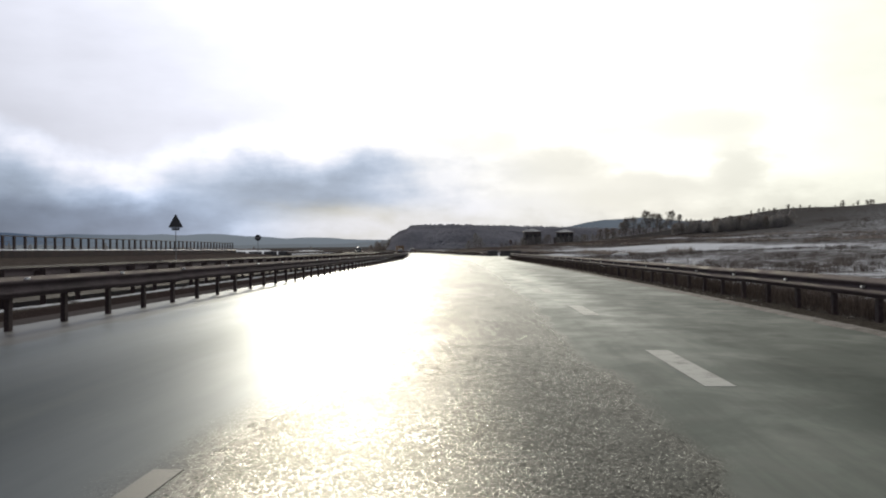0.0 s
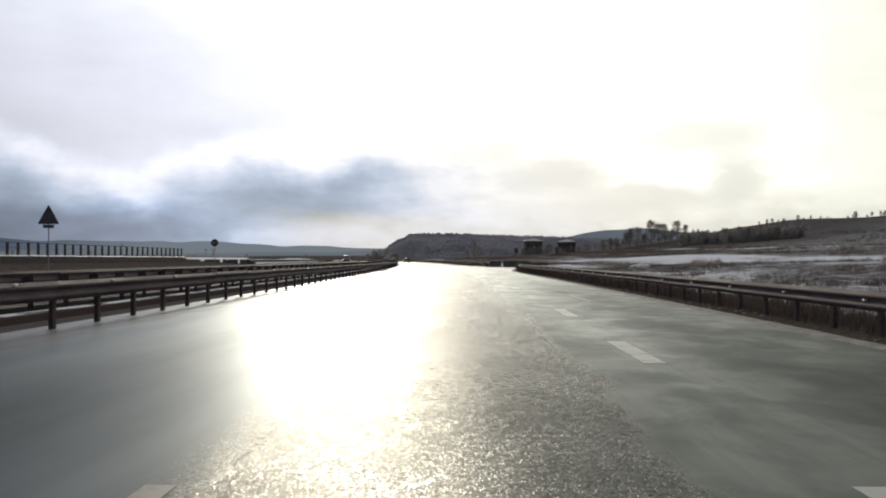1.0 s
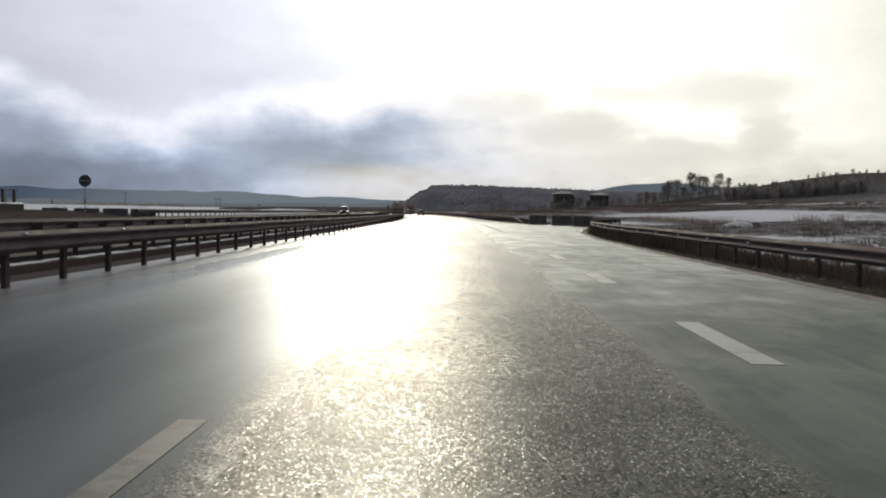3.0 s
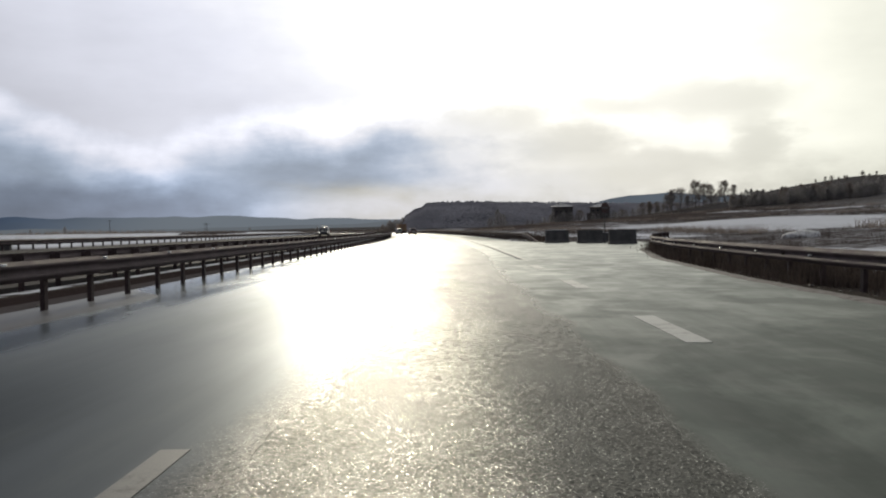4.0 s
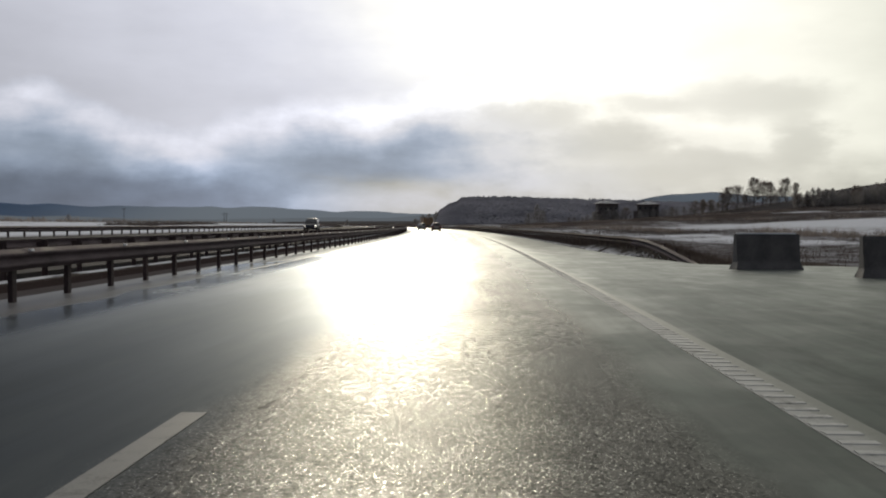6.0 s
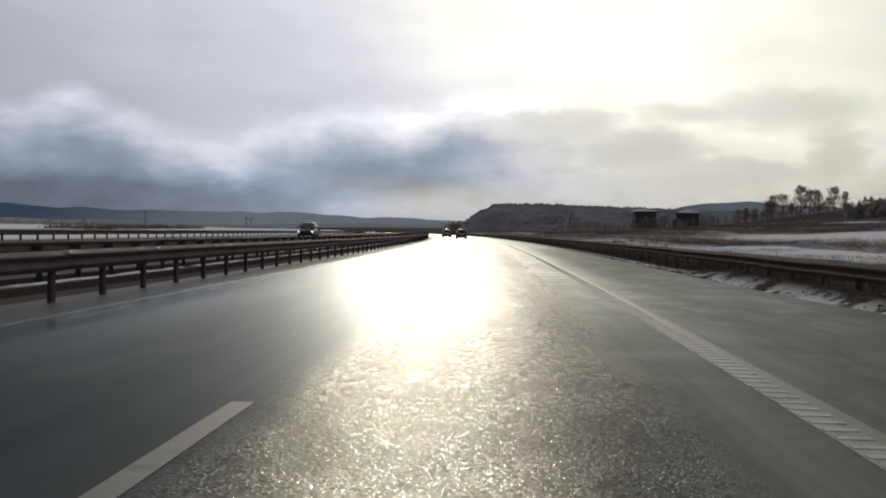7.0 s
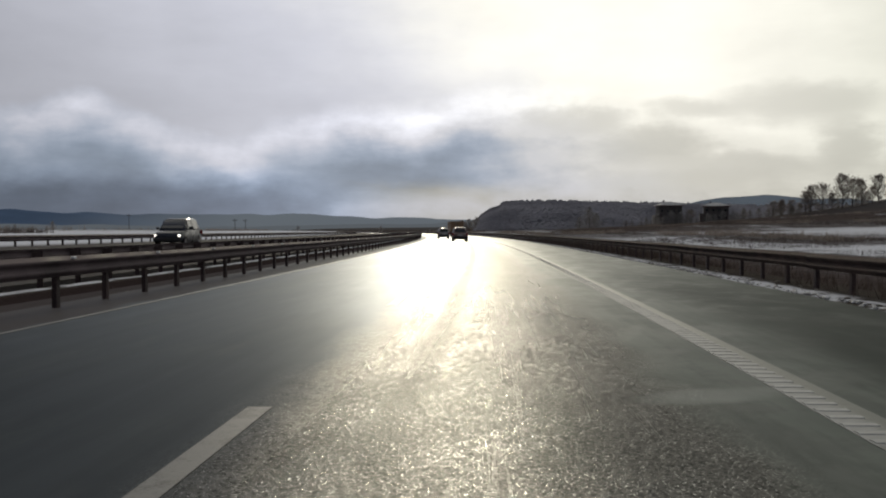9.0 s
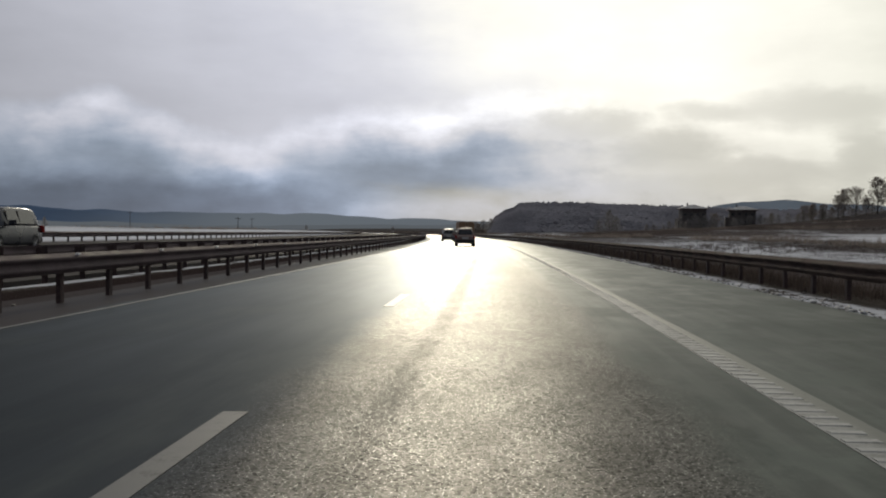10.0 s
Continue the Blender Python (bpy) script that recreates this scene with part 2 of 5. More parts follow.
def asphalt_material():
    """Worn wet asphalt: a coarse lane between smoother, tighter strips; the film of water adds a little gloss."""
    m, k, b, pos = material("wet_asphalt", 0.9, 0.0, 0.0)
    su = k.add("ShaderNodeUVMap", {"uv_map": "road"}).outputs[0]
    sep = k.add("ShaderNodeSeparateXYZ", Vector=su)
    s, u = sep.outputs[0], sep.outputs[1]
    grain = k.noise(su, 85.0, 3.0, 0.7)
    lump = k.noise(su, 29.0, 3.0, 0.7)
    chips = k.add("ShaderNodeTexVoronoi", Vector=su, Scale=37.0).outputs["Distance"]
    streak = k.noise(k.xyz(k.m("MULTIPLY", s, 0.05), k.m("MULTIPLY", u, 1.6), 0.0), 2.0, 5.0, 0.6)
    pool = k.noise(k.xyz(k.m("MULTIPLY", s, 0.22), u, 0.0), 0.8, 5.0, 0.6)
    wig = k.m("MULTIPLY", k.m("SUBTRACT", k.noise(k.xyz(k.m("MULTIPLY", s, 0.35), u, 5.0), 0.9, 6.0, 0.66), 0.5), 1.0)
    uu = k.m("ADD", u, wig)
    apart = k.m("ADD", uu, k.m("ADD", k.m("ADD", k.step(s, 118.0, 150.0, 0.0, 0.1), k.step(s, 30.0, 46.0, -0.11, 0.0)), k.m("MULTIPLY", k.step(s, 96.0, 108.0, 0.0, 0.22), k.step(s, 142.0, 126.0))))
    newer = k.step(apart, 0.92, k.step(s, 118.0, 150.0, 1.14, 1.5))                       # smoother, paler strip
    old_left = k.step(uu, -1.25, -1.95)                  # smooth inside lane
    smooth = k.m("MAXIMUM", newer, old_left)
    speck = k.m("ADD", k.m("MULTIPLY", grain, 0.5), k.m("MULTIPLY", lump, 0.5))
    col_a = k.mix(k.step(speck, 0.38, 0.62), (0.018, 0.018, 0.018), (0.070, 0.068, 0.060))
    shoulder = k.m("MULTIPLY", k.step(u, 2.1, 3.3), k.m("MAXIMUM", k.step(s, 90.0, 55.0, 0.0, 0.8), k.m("MULTIPLY", k.step(s, 168.0, 202.0), k.step(s, 232.0, 250.0, 1.0, 0.45))))    # darker hard shoulder
    col_l = k.mix(k.step(streak, 0.3, 0.7), (0.018, 0.022, 0.025), (0.025, 0.030, 0.034))
    cloudy = k.noise(k.xyz(k.m("MULTIPLY", s, 0.8), u, 17.0), 1.5, 6.0, 0.62, 0.4)
    col_b = k.mix(k.step(k.m("ADD", k.m("MULTIPLY", streak, 0.35), k.m("MULTIPLY", cloudy, 0.65)), 0.42, 0.58), (0.026, 0.033, 0.030), (0.086, 0.100, 0.089))
    damp = k.noise(k.xyz(k.m("MULTIPLY", s, 0.62), u, 23.0), 0.85, 6.0, 0.62, 0.5)      # broad half-dried patches
    col_b = k.mix(k.m("MULTIPLY", k.step(damp, 0.40, 0.60), k.step(s, 130.0, 170.0, 0.45, 0.22)), col_b, (0.022, 0.028, 0.027))
    col_b = k.mix(shoulder, col_b, k.mix(k.step(cloudy, 0.38, 0.62), (0.020, 0.024, 0.022), (0.034, 0.040, 0.036)))
    col = k.mix(newer, k.mix(old_left, col_a, col_l), col_b)
    col = k.mix(k.m("MULTIPLY", k.step(pool, 0.48, 0.70), 0.42), col, (0.085, 0.092, 0.085))
    # pale films of dried mud and salt across the lane
    for s0, u0, ls, lu, amount in ((131.6, 1.30, 0.42, 0.75, 0.55), (162.2, 1.42, 0.30, 0.55, 0.38), (212.3, 1.40, 0.28, 0.55, 0.55), (222.4, 1.35, 0.34, 0.62, 0.78), (242.2, 1.45, 0.28, 0.50, 0.40), (52.0, 2.4, 0.4, 1.2, 0.22), (66.0, 2.6, 0.5, 1.4, 0.25), (102.5, 2.6, 0.4, 1.3, 0.22)):
        p = k.m("POWER", k.m("DIVIDE", k.m("SUBTRACT", k.m("SUBTRACT", s, k.m("MULTIPLY", k.m("SUBTRACT", u, u0), 0.35)), s0), ls), 2.0)
        r = k.m("POWER", k.m("DIVIDE", k.m("SUBTRACT", u, u0), lu), 2.0)
        f = k.step(k.m("ADD", k.m("ADD", p, r), k.m("MULTIPLY", k.m("SUBTRACT", cloudy, 0.5), 1.6)), 1.3, 0.1, 0.0, amount)
        col = k.mix(f, col, (0.15, 0.162, 0.150))
    h = k.m("ADD", k.m("MULTIPLY", grain, 0.8), k.m("MULTIPLY", lump, 0.6))
    n = k.add("ShaderNodeBump", Height=h, Distance=0.01)
    k.put(n.inputs["Strength"], k.m("SUBTRACT", 0.35, k.m("MULTIPLY", smooth, 0.25)))
    k.put(b.inputs["Normal"], n.outputs[0])
    water = k.add("ShaderNodeBsdfGlossy", Color=k.mix(old_left, k.mix(newer, (0.98, 0.98, 0.95), (0.955, 0.98, 0.965)), (0.90, 0.955, 1.0)))
    coarse = k.m("SUBTRACT", 1.0, smooth)
    # water stands at the low edge beside the median, in places right up to the posts
    pond = k.m("MAXIMUM", k.m("MULTIPLY", k.step(s, 114.0, 119.0), k.step(s, 135.0, 129.0)), k.m("MULTIPLY", k.step(s, 165.0, 168.0), k.step(s, 176.0, 172.0, 0.0, 0.7)))
    bank_u = k.m("SUBTRACT", -5.65, k.m("MULTIPLY", pond, 1.5))
    verge = k.step(uu, bank_u, k.m("SUBTRACT", bank_u, 0.3))
    gutter = k.m("MULTIPLY", k.m("MULTIPLY", k.step(u, -4.5, -5.3), k.m("SUBTRACT", 1.0, verge)), k.m("MULTIPLY", k.step(pool, 0.80, 0.45), k.m("ADD", k.step(s, 80.0, 105.0, 0.4, 1.0), k.step(s, 172.0, 200.0, 0.0, -0.75))))
    col = k.mix(k.m("MULTIPLY", verge, 0.9), col, k.mix(lump, (0.044, 0.039, 0.040), (0.112, 0.100, 0.101)))
    k.put(b.inputs["Base Color"], col)
    k.put(water.inputs["Roughness"], k.m("ADD", k.m("ADD", k.m("SUBTRACT", 0.36, k.m("MULTIPLY", gutter, 0.20)), k.m("MULTIPLY", k.step(streak, 0.35, 0.7), 0.015)), k.m("MULTIPLY", coarse, k.step(s, 200.0, 290.0, -0.105, -0.06))))
    k.put(water.inputs["Normal"], n.outputs[0])
    # water stands between the stones of the coarse lane, and glosses over where seen at a low angle
    patchy = k.noise(k.xyz(k.m("MULTIPLY", s, 0.6), u, 11.0), 2.4, 4.0, 0.6)
    speckle = k.m("ADD", k.step(k.m("ADD", k.m("MULTIPLY", lump, 0.6), k.m("MULTIPLY", chips, 0.5)), 0.38, 0.58, 0.05, 1.3), k.step(k.noise(su, 62.0, 2.0, 0.6), 0.62, 0.67, 0.0, 8.5))
    speckle = k.m("MULTIPLY", speckle, k.step(patchy, 0.35, 0.65, 0.92, 1.35))
    # film is also graded across the lanes to shape the sun glare's width
    film_lane = k.m("MULTIPLY", k.step(s, 70.0, 170.0, 0.061, 0.022), k.m("MULTIPLY", k.step(streak, 0.3, 0.7, 0.97, 1.03), k.m("MULTIPLY", k.m("MULTIPLY", k.step(u, -1.9, k.step(s, 165.0, 240.0, -3.8, -5.4), k.step(s, 165.0, 200.0, 1.1, 1.4), 0.16), k.step(s, 165.0, 200.0, 1.0, 0.8)), k.m("SUBTRACT", 1.0, k.m("MULTIPLY", shoulder, 0.7)))))
    wet = k.m("ADD", k.m("MULTIPLY", smooth, k.m("ADD", film_lane, k.m("MULTIPLY", k.m("MULTIPLY", newer, k.step(u, k.step(s, 215.0, 245.0, 2.9, 6.0), 2.0)), k.step(s, 105.0, 150.0, 0.008, 0.036)))), k.m("MULTIPLY", coarse, k.m("MULTIPLY", speckle, k.m("MULTIPLY", k.m("ADD", 1.0, k.m("MULTIPLY", k.m("MULTIPLY", k.step(u, -1.3, -0.6, 0.0, 0.30), k.step(u, 0.5, -0.3)), k.step(s, 262.0, 225.0))), k.m("MULTIPLY", k.step(s, 50.0, 110.0, 0.043, 0.033), k.step(s, 195.0, 235.0, 1.0, 0.92))))))
    # wheel tracks of the traffic ahead have pressed the water out
    across = k.m("ADD", u, k.m("MULTIPLY", k.m("SUBTRACT", pool, 0.5), 0.22))
    track = k.m("MULTIPLY", k.m("MULTIPLY", k.step(across, -0.98, -0.84), k.step(across, -0.58, -0.74)), k.m("MULTIPLY", k.step(s, 196.0, 235.0, 0.0, 0.36), k.step(cloudy, 0.36, 0.60, 0.55, 1.0)))
    # a worn hollow where the water has dried
    hollow = k.m("ADD", k.m("POWER", k.m("DIVIDE", k.m("SUBTRACT", s, 205.3), 0.7), 2.0), k.m("POWER", k.m("DIVIDE", k.m("SUBTRACT", across, -0.79), 0.13), 2.0))
    track = k.m("MAXIMUM", track, k.step(k.m("ADD", hollow, k.m("MULTIPLY", k.m("SUBTRACT", lump, 0.5), 1.5)), 1.6, 0.1, 0.0, 0.42))
    facing = k.add("ShaderNodeLayerWeight", Blend=0.5).outputs["Facing"]
    low = k.m("POWER", facing, 16.0)
    wet = k.m("ADD", wet, k.m("MULTIPLY", gutter, k.m("ADD", 0.035, k.m("MULTIPLY", pond, 0.085))))
    # less film further along stands in for the glare's fading
    film = k.m("ADD", k.m("MULTIPLY", wet, 0.93), k.m("MULTIPLY", k.m("MULTIPLY", low, k.m("MULTIPLY", k.m("SUBTRACT", 1.0, k.m("MULTIPLY", shoulder, 0.4)), k.m("MULTIPLY", k.step(s, 185.0, 215.0, 1.0, 0.77), k.step(s, 165.0, 270.0, 1.0, k.step(u, 0.3, 1.2, 0.62, 0.85))))), k.m("MULTIPLY", k.step(u, -2.2, -4.0, 1.0, 0.98), k.m("ADD", 0.43, k.m("MULTIPLY", smooth, 0.08)))))
    film = k.m("MULTIPLY", film, k.m("MULTIPLY", k.m("MULTIPLY", k.step(pool, 0.3, 0.7, 1.12, 0.92), k.m("MULTIPLY", k.step(s, 225.0, 290.0, 1.0, 0.88), k.step(k.m("MULTIPLY", cloudy, k.m("ADD", 0.5, k.m("MULTIPLY", newer, 0.5))), 0.32, 0.60, 1.24, 0.80))), k.m("MULTIPLY", k.m("SUBTRACT", 1.0, track), k.m("SUBTRACT", 1.0, k.m("MULTIPLY", verge, k.step(s, 150.0, 205.0, 0.38, 0.7))))))
    film = k.m("MULTIPLY", film, k.m("SUBTRACT", 1.0, k.m("MULTIPLY", newer, k.m("MULTIPLY", k.step(damp, 0.40, 0.60, -0.12, 0.13), k.step(s, 130.0, 170.0, 1.0, 0.5)))))
    # the open texture holds water in clots a hand wide
    clots = k.step(k.noise(k.xyz(k.m("MULTIPLY", s, 0.8), u, 31.0), 13.0, 3.0, 0.6, 0.3), 0.42, 0.58, -0.19, 0.19)
    film = k.m("MULTIPLY", film, k.m("ADD", 1.0, k.m("MULTIPLY", coarse, clots)))
    both = k.add("ShaderNodeMixShader")
    k.put(both.inputs[0], film)
    k.put(both.inputs[1], b.outputs[0])
    k.put(both.inputs[2], water.outputs[0])
    k.put(m.node_tree.nodes["Material Output"].inputs[0], both.outputs[0])
    return m


def paint_material(name, white):
    m, k, b, pos = material(name, 0.6, 0.0, 0.1)
    wear = k.noise(pos, 6.0, 6.0, 0.65)
    grain = k.noise(pos, 70.0, 3.0, 0.6)
    f = k.m("ADD", k.m("ADD", k.m("MULTIPLY", wear, 0.6), k.m("MULTIPLY", grain, 0.4)), k.m("MULTIPLY", k.m("SUBTRACT", k.noise(pos, 1.1, 3.0), 0.42), 0.6))
    k.put(b.inputs["Base Color"], k.mix(k.step(f, 0.52, 0.76), (white, white * 1.02, white), (white * 0.34, white * 0.35, white * 0.34)))
    bumped(k, b, grain, 0.35, 0.006)
    water = k.add("ShaderNodeBsdfGlossy", Color=(0.98, 0.98, 0.96, 1), Roughness=0.36)
    facing = k.add("ShaderNodeLayerWeight", Blend=0.5).outputs["Facing"]
    both = k.add("ShaderNodeMixShader")
    k.put(both.inputs[0], k.m("ADD", 0.02, k.m("MULTIPLY", k.m("POWER", facing, 16.0), 0.29)))
    k.put(both.inputs[1], b.outputs[0])
    k.put(both.inputs[2], water.outputs[0])
    k.put(m.node_tree.nodes["Material Output"].inputs[0], both.outputs[0])
    return m


def edge_paint_material():
    """Paint of the broad edge line: whole on its inner side, thinning to a pale smear on its outer side."""
    m = paint_material("edge_line_paint", 0.24)
    k = Nodes(m.node_tree)
    b = m.node_tree.nodes["Principled BSDF"]
    pos = k.add("ShaderNodeNewGeometry").outputs["Position"]
    p = k.add("ShaderNodeVectorMath", {"operation": "MULTIPLY_ADD"})
    k.put(p.inputs[0], pos)
    p.inputs[1].default_value, p.inputs[2].default_value = (1, 1, 0), (RADIUS, 0, 0)
    length = k.add("ShaderNodeVectorMath", {"operation": "LENGTH"})
    k.put(length.inputs[0], p.outputs[0])
    u = k.m("SUBTRACT", length.outputs["Value"], RADIUS)
    u = k.m("ADD", u, k.m("MULTIPLY", k.m("SUBTRACT", k.noise(pos, 9.0, 5.0, 0.65), 0.5), 0.14))
    old = b.inputs["Base Color"].links[0].from_socket
    outer = k.step(u, 1.90, 2.09)
    k.put(b.inputs["Base Color"], k.mix(outer, old, (0.050, 0.060, 0.053)))
    mixer = m.node_tree.nodes["Material Output"].inputs[0].links[0].from_node
    y = k.add("ShaderNodeSeparateXYZ", Vector=pos).outputs[1]
    low = k.m("POWER", k.add("ShaderNodeLayerWeight", Blend=0.5).outputs["Facing"], 16.0)
    bare = k.m("MULTIPLY", k.m("ADD", 0.058, k.m("MULTIPLY", k.m("MULTIPLY", low, k.step(y, 165.0, 270.0, 1.0, 0.6)), 0.41)), k.step(y, 225.0, 290.0, 1.0, 0.78))
    dry = k.m("ADD", 0.02, k.m("MULTIPLY", low, 0.36))
    k.put(mixer.inputs[0], k.m("ADD", dry, k.m("MULTIPLY", outer, k.m("SUBTRACT", bare, dry))))
    return m


def ground_material():
    """Winter field: dry grass, bare soil and patches of snow."""
    m, k, b, pos = material("winter_field", 0.95, 0.0, 0.0)
    su = k.add("ShaderNodeUVMap", {"uv_map": "road"}).outputs[0]
    sep = k.add("ShaderNodeSeparateXYZ", Vector=su)
    s, u = sep.outputs[0], sep.outputs[1]
    tuft = k.noise(pos, 1.6, 6.0, 0.7)
    fine = k.noise(pos, 9.0, 4.0, 0.7)
    plots = k.noise(k.xyz(k.m("MULTIPLY", s, 0.30), u, 0.0), 0.028, 5.0, 0.6, 0.6)
    grass = k.mix(k.step(tuft, 0.3, 0.7), (0.036, 0.029, 0.029), (0.094, 0.077, 0.072))
    grass = k.mix(k.m("MULTIPLY", k.step(k.noise(pos, 0.05, 4.0), 0.45, 0.7), 0.6), grass, (0.066, 0.06, 0.052))
    snow = k.mix(k.m("ADD", k.m("MULTIPLY", fine, 0.5), k.m("MULTIPLY", k.noise(pos, 0.4, 5.0, 0.65), 0.5)), (0.40, 0.42, 0.47), (0.78, 0.80, 0.85))
    field = k.step(k.m("ADD", u, k.m("MULTIPLY", k.m("SUBTRACT", k.noise(pos, 0.25, 4.0), 0.5), 8.0)), 13.0, 17.0)
    lee = k.m("MULTIPLY", k.step(u, -25.0, -26.5), k.m("MAXIMUM", k.step(s, 150.0, 162.0), k.step(u, -34.0, -40.0)))
    cover = k.m("ADD", k.m("MULTIPLY", plots, 1.0), k.m("MULTIPLY", k.m("SUBTRACT", k.noise(pos, 0.35, 6.0, 0.7), 0.5), 0.55))
    uw = k.m("ADD", u, k.m("MULTIPLY", k.m("SUBTRACT", k.noise(k.xyz(k.m("MULTIPLY", s, 0.4), u, 2.0), 0.06, 4.0, 0.6), 0.5), 22.0))
    un = k.m("ADD", u, k.m("MULTIPLY", k.m("SUBTRACT", k.noise(k.xyz(k.m("MULTIPLY", s, 0.4), u, 12.0), 0.12, 4.0, 0.6), 0.5), 9.0))
    low_strip = k.m("MULTIPLY", k.m("MULTIPLY", k.step(un, 26.0, 31.0), k.step(un, 45.0, 41.0)), k.m("MULTIPLY", k.step(s, 225.0, 262.0, 0.35, 1.0), k.step(s, 450.0, 370.0, 0.2, 1.0)))
    plot = k.m("MULTIPLY", k.m("MULTIPLY", k.step(un, 54.0, 58.0), k.step(uw, 116.0, 98.0)), k.m("MULTIPLY", k.step(s, 215.0, 265.0, 0.3, 1.0), k.step(s, 560.0, 470.0, 0.15, 1.0)))
    upper = k.m("MULTIPLY", k.m("MULTIPLY", k.step(uw, 170.0, 175.0), k.step(uw, 188.0, 182.0)), k.m("MULTIPLY", k.step(s, 300.0, 380.0), k.step(s, 640.0, 560.0, 0.0, 0.7)))
    rough_bit = k.m("MULTIPLY", k.m("MULTIPLY", k.step(s, 230.0, 150.0), k.step(u, 95.0, 60.0)), 0.72)
    far_bit = k.m("MULTIPLY", k.m("MULTIPLY", k.step(s, 480.0, 560.0), k.step(u, 90.0, 60.0)), 0.5)
    lying = k.m("MAXIMUM", k.m("MAXIMUM", k.m("MAXIMUM", low_strip, far_bit), plot), k.m("MAXIMUM", upper, rough_bit))
    cover = k.m("ADD", cover, k.m("MULTIPLY", k.m("SUBTRACT", k.noise(pos, 0.9, 5.0, 0.7), 0.5), 0.62))
    m_field = k.m("MULTIPLY", field, k.step(k.m("ADD", cover, k.m("SUBTRACT", k.m("MULTIPLY", lying, 0.40), 0.19)), 0.48, 0.68, 0.0, 0.85))
    m_left = k.m("MULTIPLY", lee, k.m("MULTIPLY", k.step(u, -260.0, -90.0), k.step(k.m("ADD", cover, k.step(u, -60.0, -40.0, 0.0, 0.10)), 0.41, 0.49)))
    mid = k.m("MULTIPLY", k.step(u, -9.65, -9.4), k.step(u, -8.75, -8.95))
    m_mid = k.m("MULTIPLY", mid, k.step(k.noise(k.xyz(k.m("MULTIPLY", s, 0.4), u, 0.0), 1.3, 5.0, 0.6), 0.40, 0.52, 0.0, 0.85))
    edge = k.m("MULTIPLY", k.step(u, 5.2, 5.4), k.step(u, 6.4, 5.8))
    m_edge = k.m("MULTIPLY", k.m("MULTIPLY", edge, k.step(s, 165.0, 185.0)), k.step(k.noise(k.xyz(k.m("MULTIPLY", s, 0.5), u, 0.0), 1.0, 6.0, 0.7), 0.44, 0.54, 0.0, 0.8))
    gap = k.m("MULTIPLY", k.m("MULTIPLY", k.step(u, 8.6, 9.6), k.step(u, 14.0, 12.0)), k.m("MULTIPLY", k.step(s, 119.0, 123.0), k.step(s, 138.0, 132.0)))
    m_edge = k.m("MAXIMUM", m_edge, k.m("MULTIPLY", gap, k.step(k.noise(pos, 1.3, 4.0), 0.30, 0.45)))
    mask = k.m("MAXIMUM", k.m("MAXIMUM", m_field, m_left), k.m("MAXIMUM", m_mid, m_edge))
    near = k.m("MULTIPLY", k.step(u, -26.0, -25.0), k.step(u, 8.5, 7.0))
    dirt = k.mix(k.step(fine, 0.3, 0.7), (0.030, 0.026, 0.023), (0.085, 0.075, 0.066))
    # a narrow darker strip between the median snow and the wet edge
    dark_strip = k.m("MULTIPLY", k.step(u, -8.75, -8.65), k.step(u, -8.12, -8.25))
    wet_edge = k.m("MULTIPLY", k.step(u, -8.4, -8.2), k.step(u, -5.5, -6.0))
    dirt = k.mix(wet_edge, dirt, k.mix(fine, (0.046, 0.040, 0.041), (0.108, 0.097, 0.098)))
    dirt = k.mix(dark_strip, dirt, k.mix(fine, (0.017, 0.013, 0.013), (0.048, 0.037, 0.036)))
    # thin old snow caught between the stalks
    caught = k.m("MULTIPLY", k.m("MULTIPLY", k.step(k.noise(pos, 0.55, 5.0, 0.7), 0.40, 0.62), k.step(u, 14.0, 24.0)), k.m("MULTIPLY", k.step(s, 600.0, 380.0), k.step(plots, 0.36, 0.56, 0.30, 0.75)))
    grass = k.mix(k.step(u, 170.0, 250.0, 0.0, 0.65), grass, k.mix(tuft, (0.05, 0.05, 0.052), (0.12, 0.12, 0.122)))
    grass = k.mix(caught, grass, (0.46, 0.48, 0.52))
    base = k.mix(near, grass, dirt)
    k.put(b.inputs["Base Color"], k.mix(mask, base, snow))
    bumped(k, b, k.m("ADD", tuft, k.m("MULTIPLY", fine, 0.5)), 0.5, 0.08)
    return m


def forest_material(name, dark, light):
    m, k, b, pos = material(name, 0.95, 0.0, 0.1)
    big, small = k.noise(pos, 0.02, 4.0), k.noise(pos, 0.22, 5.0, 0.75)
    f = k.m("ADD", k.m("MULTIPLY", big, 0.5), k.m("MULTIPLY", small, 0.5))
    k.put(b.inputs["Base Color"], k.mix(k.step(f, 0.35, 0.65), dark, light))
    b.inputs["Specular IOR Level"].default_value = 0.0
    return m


def haze_glow_material(name, colour, glow, far=None):
    """Far ridge; the haze before it is put in as a blue glow of its surface."""
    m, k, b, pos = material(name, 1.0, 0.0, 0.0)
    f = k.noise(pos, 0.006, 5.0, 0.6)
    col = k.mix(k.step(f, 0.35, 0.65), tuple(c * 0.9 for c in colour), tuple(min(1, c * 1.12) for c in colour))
    # the painted haze turns paler towards the sun's side
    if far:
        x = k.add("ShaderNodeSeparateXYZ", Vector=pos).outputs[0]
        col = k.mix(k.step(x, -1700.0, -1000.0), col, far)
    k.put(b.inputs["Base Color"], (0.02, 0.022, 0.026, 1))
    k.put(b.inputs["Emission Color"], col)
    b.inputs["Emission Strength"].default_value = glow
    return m


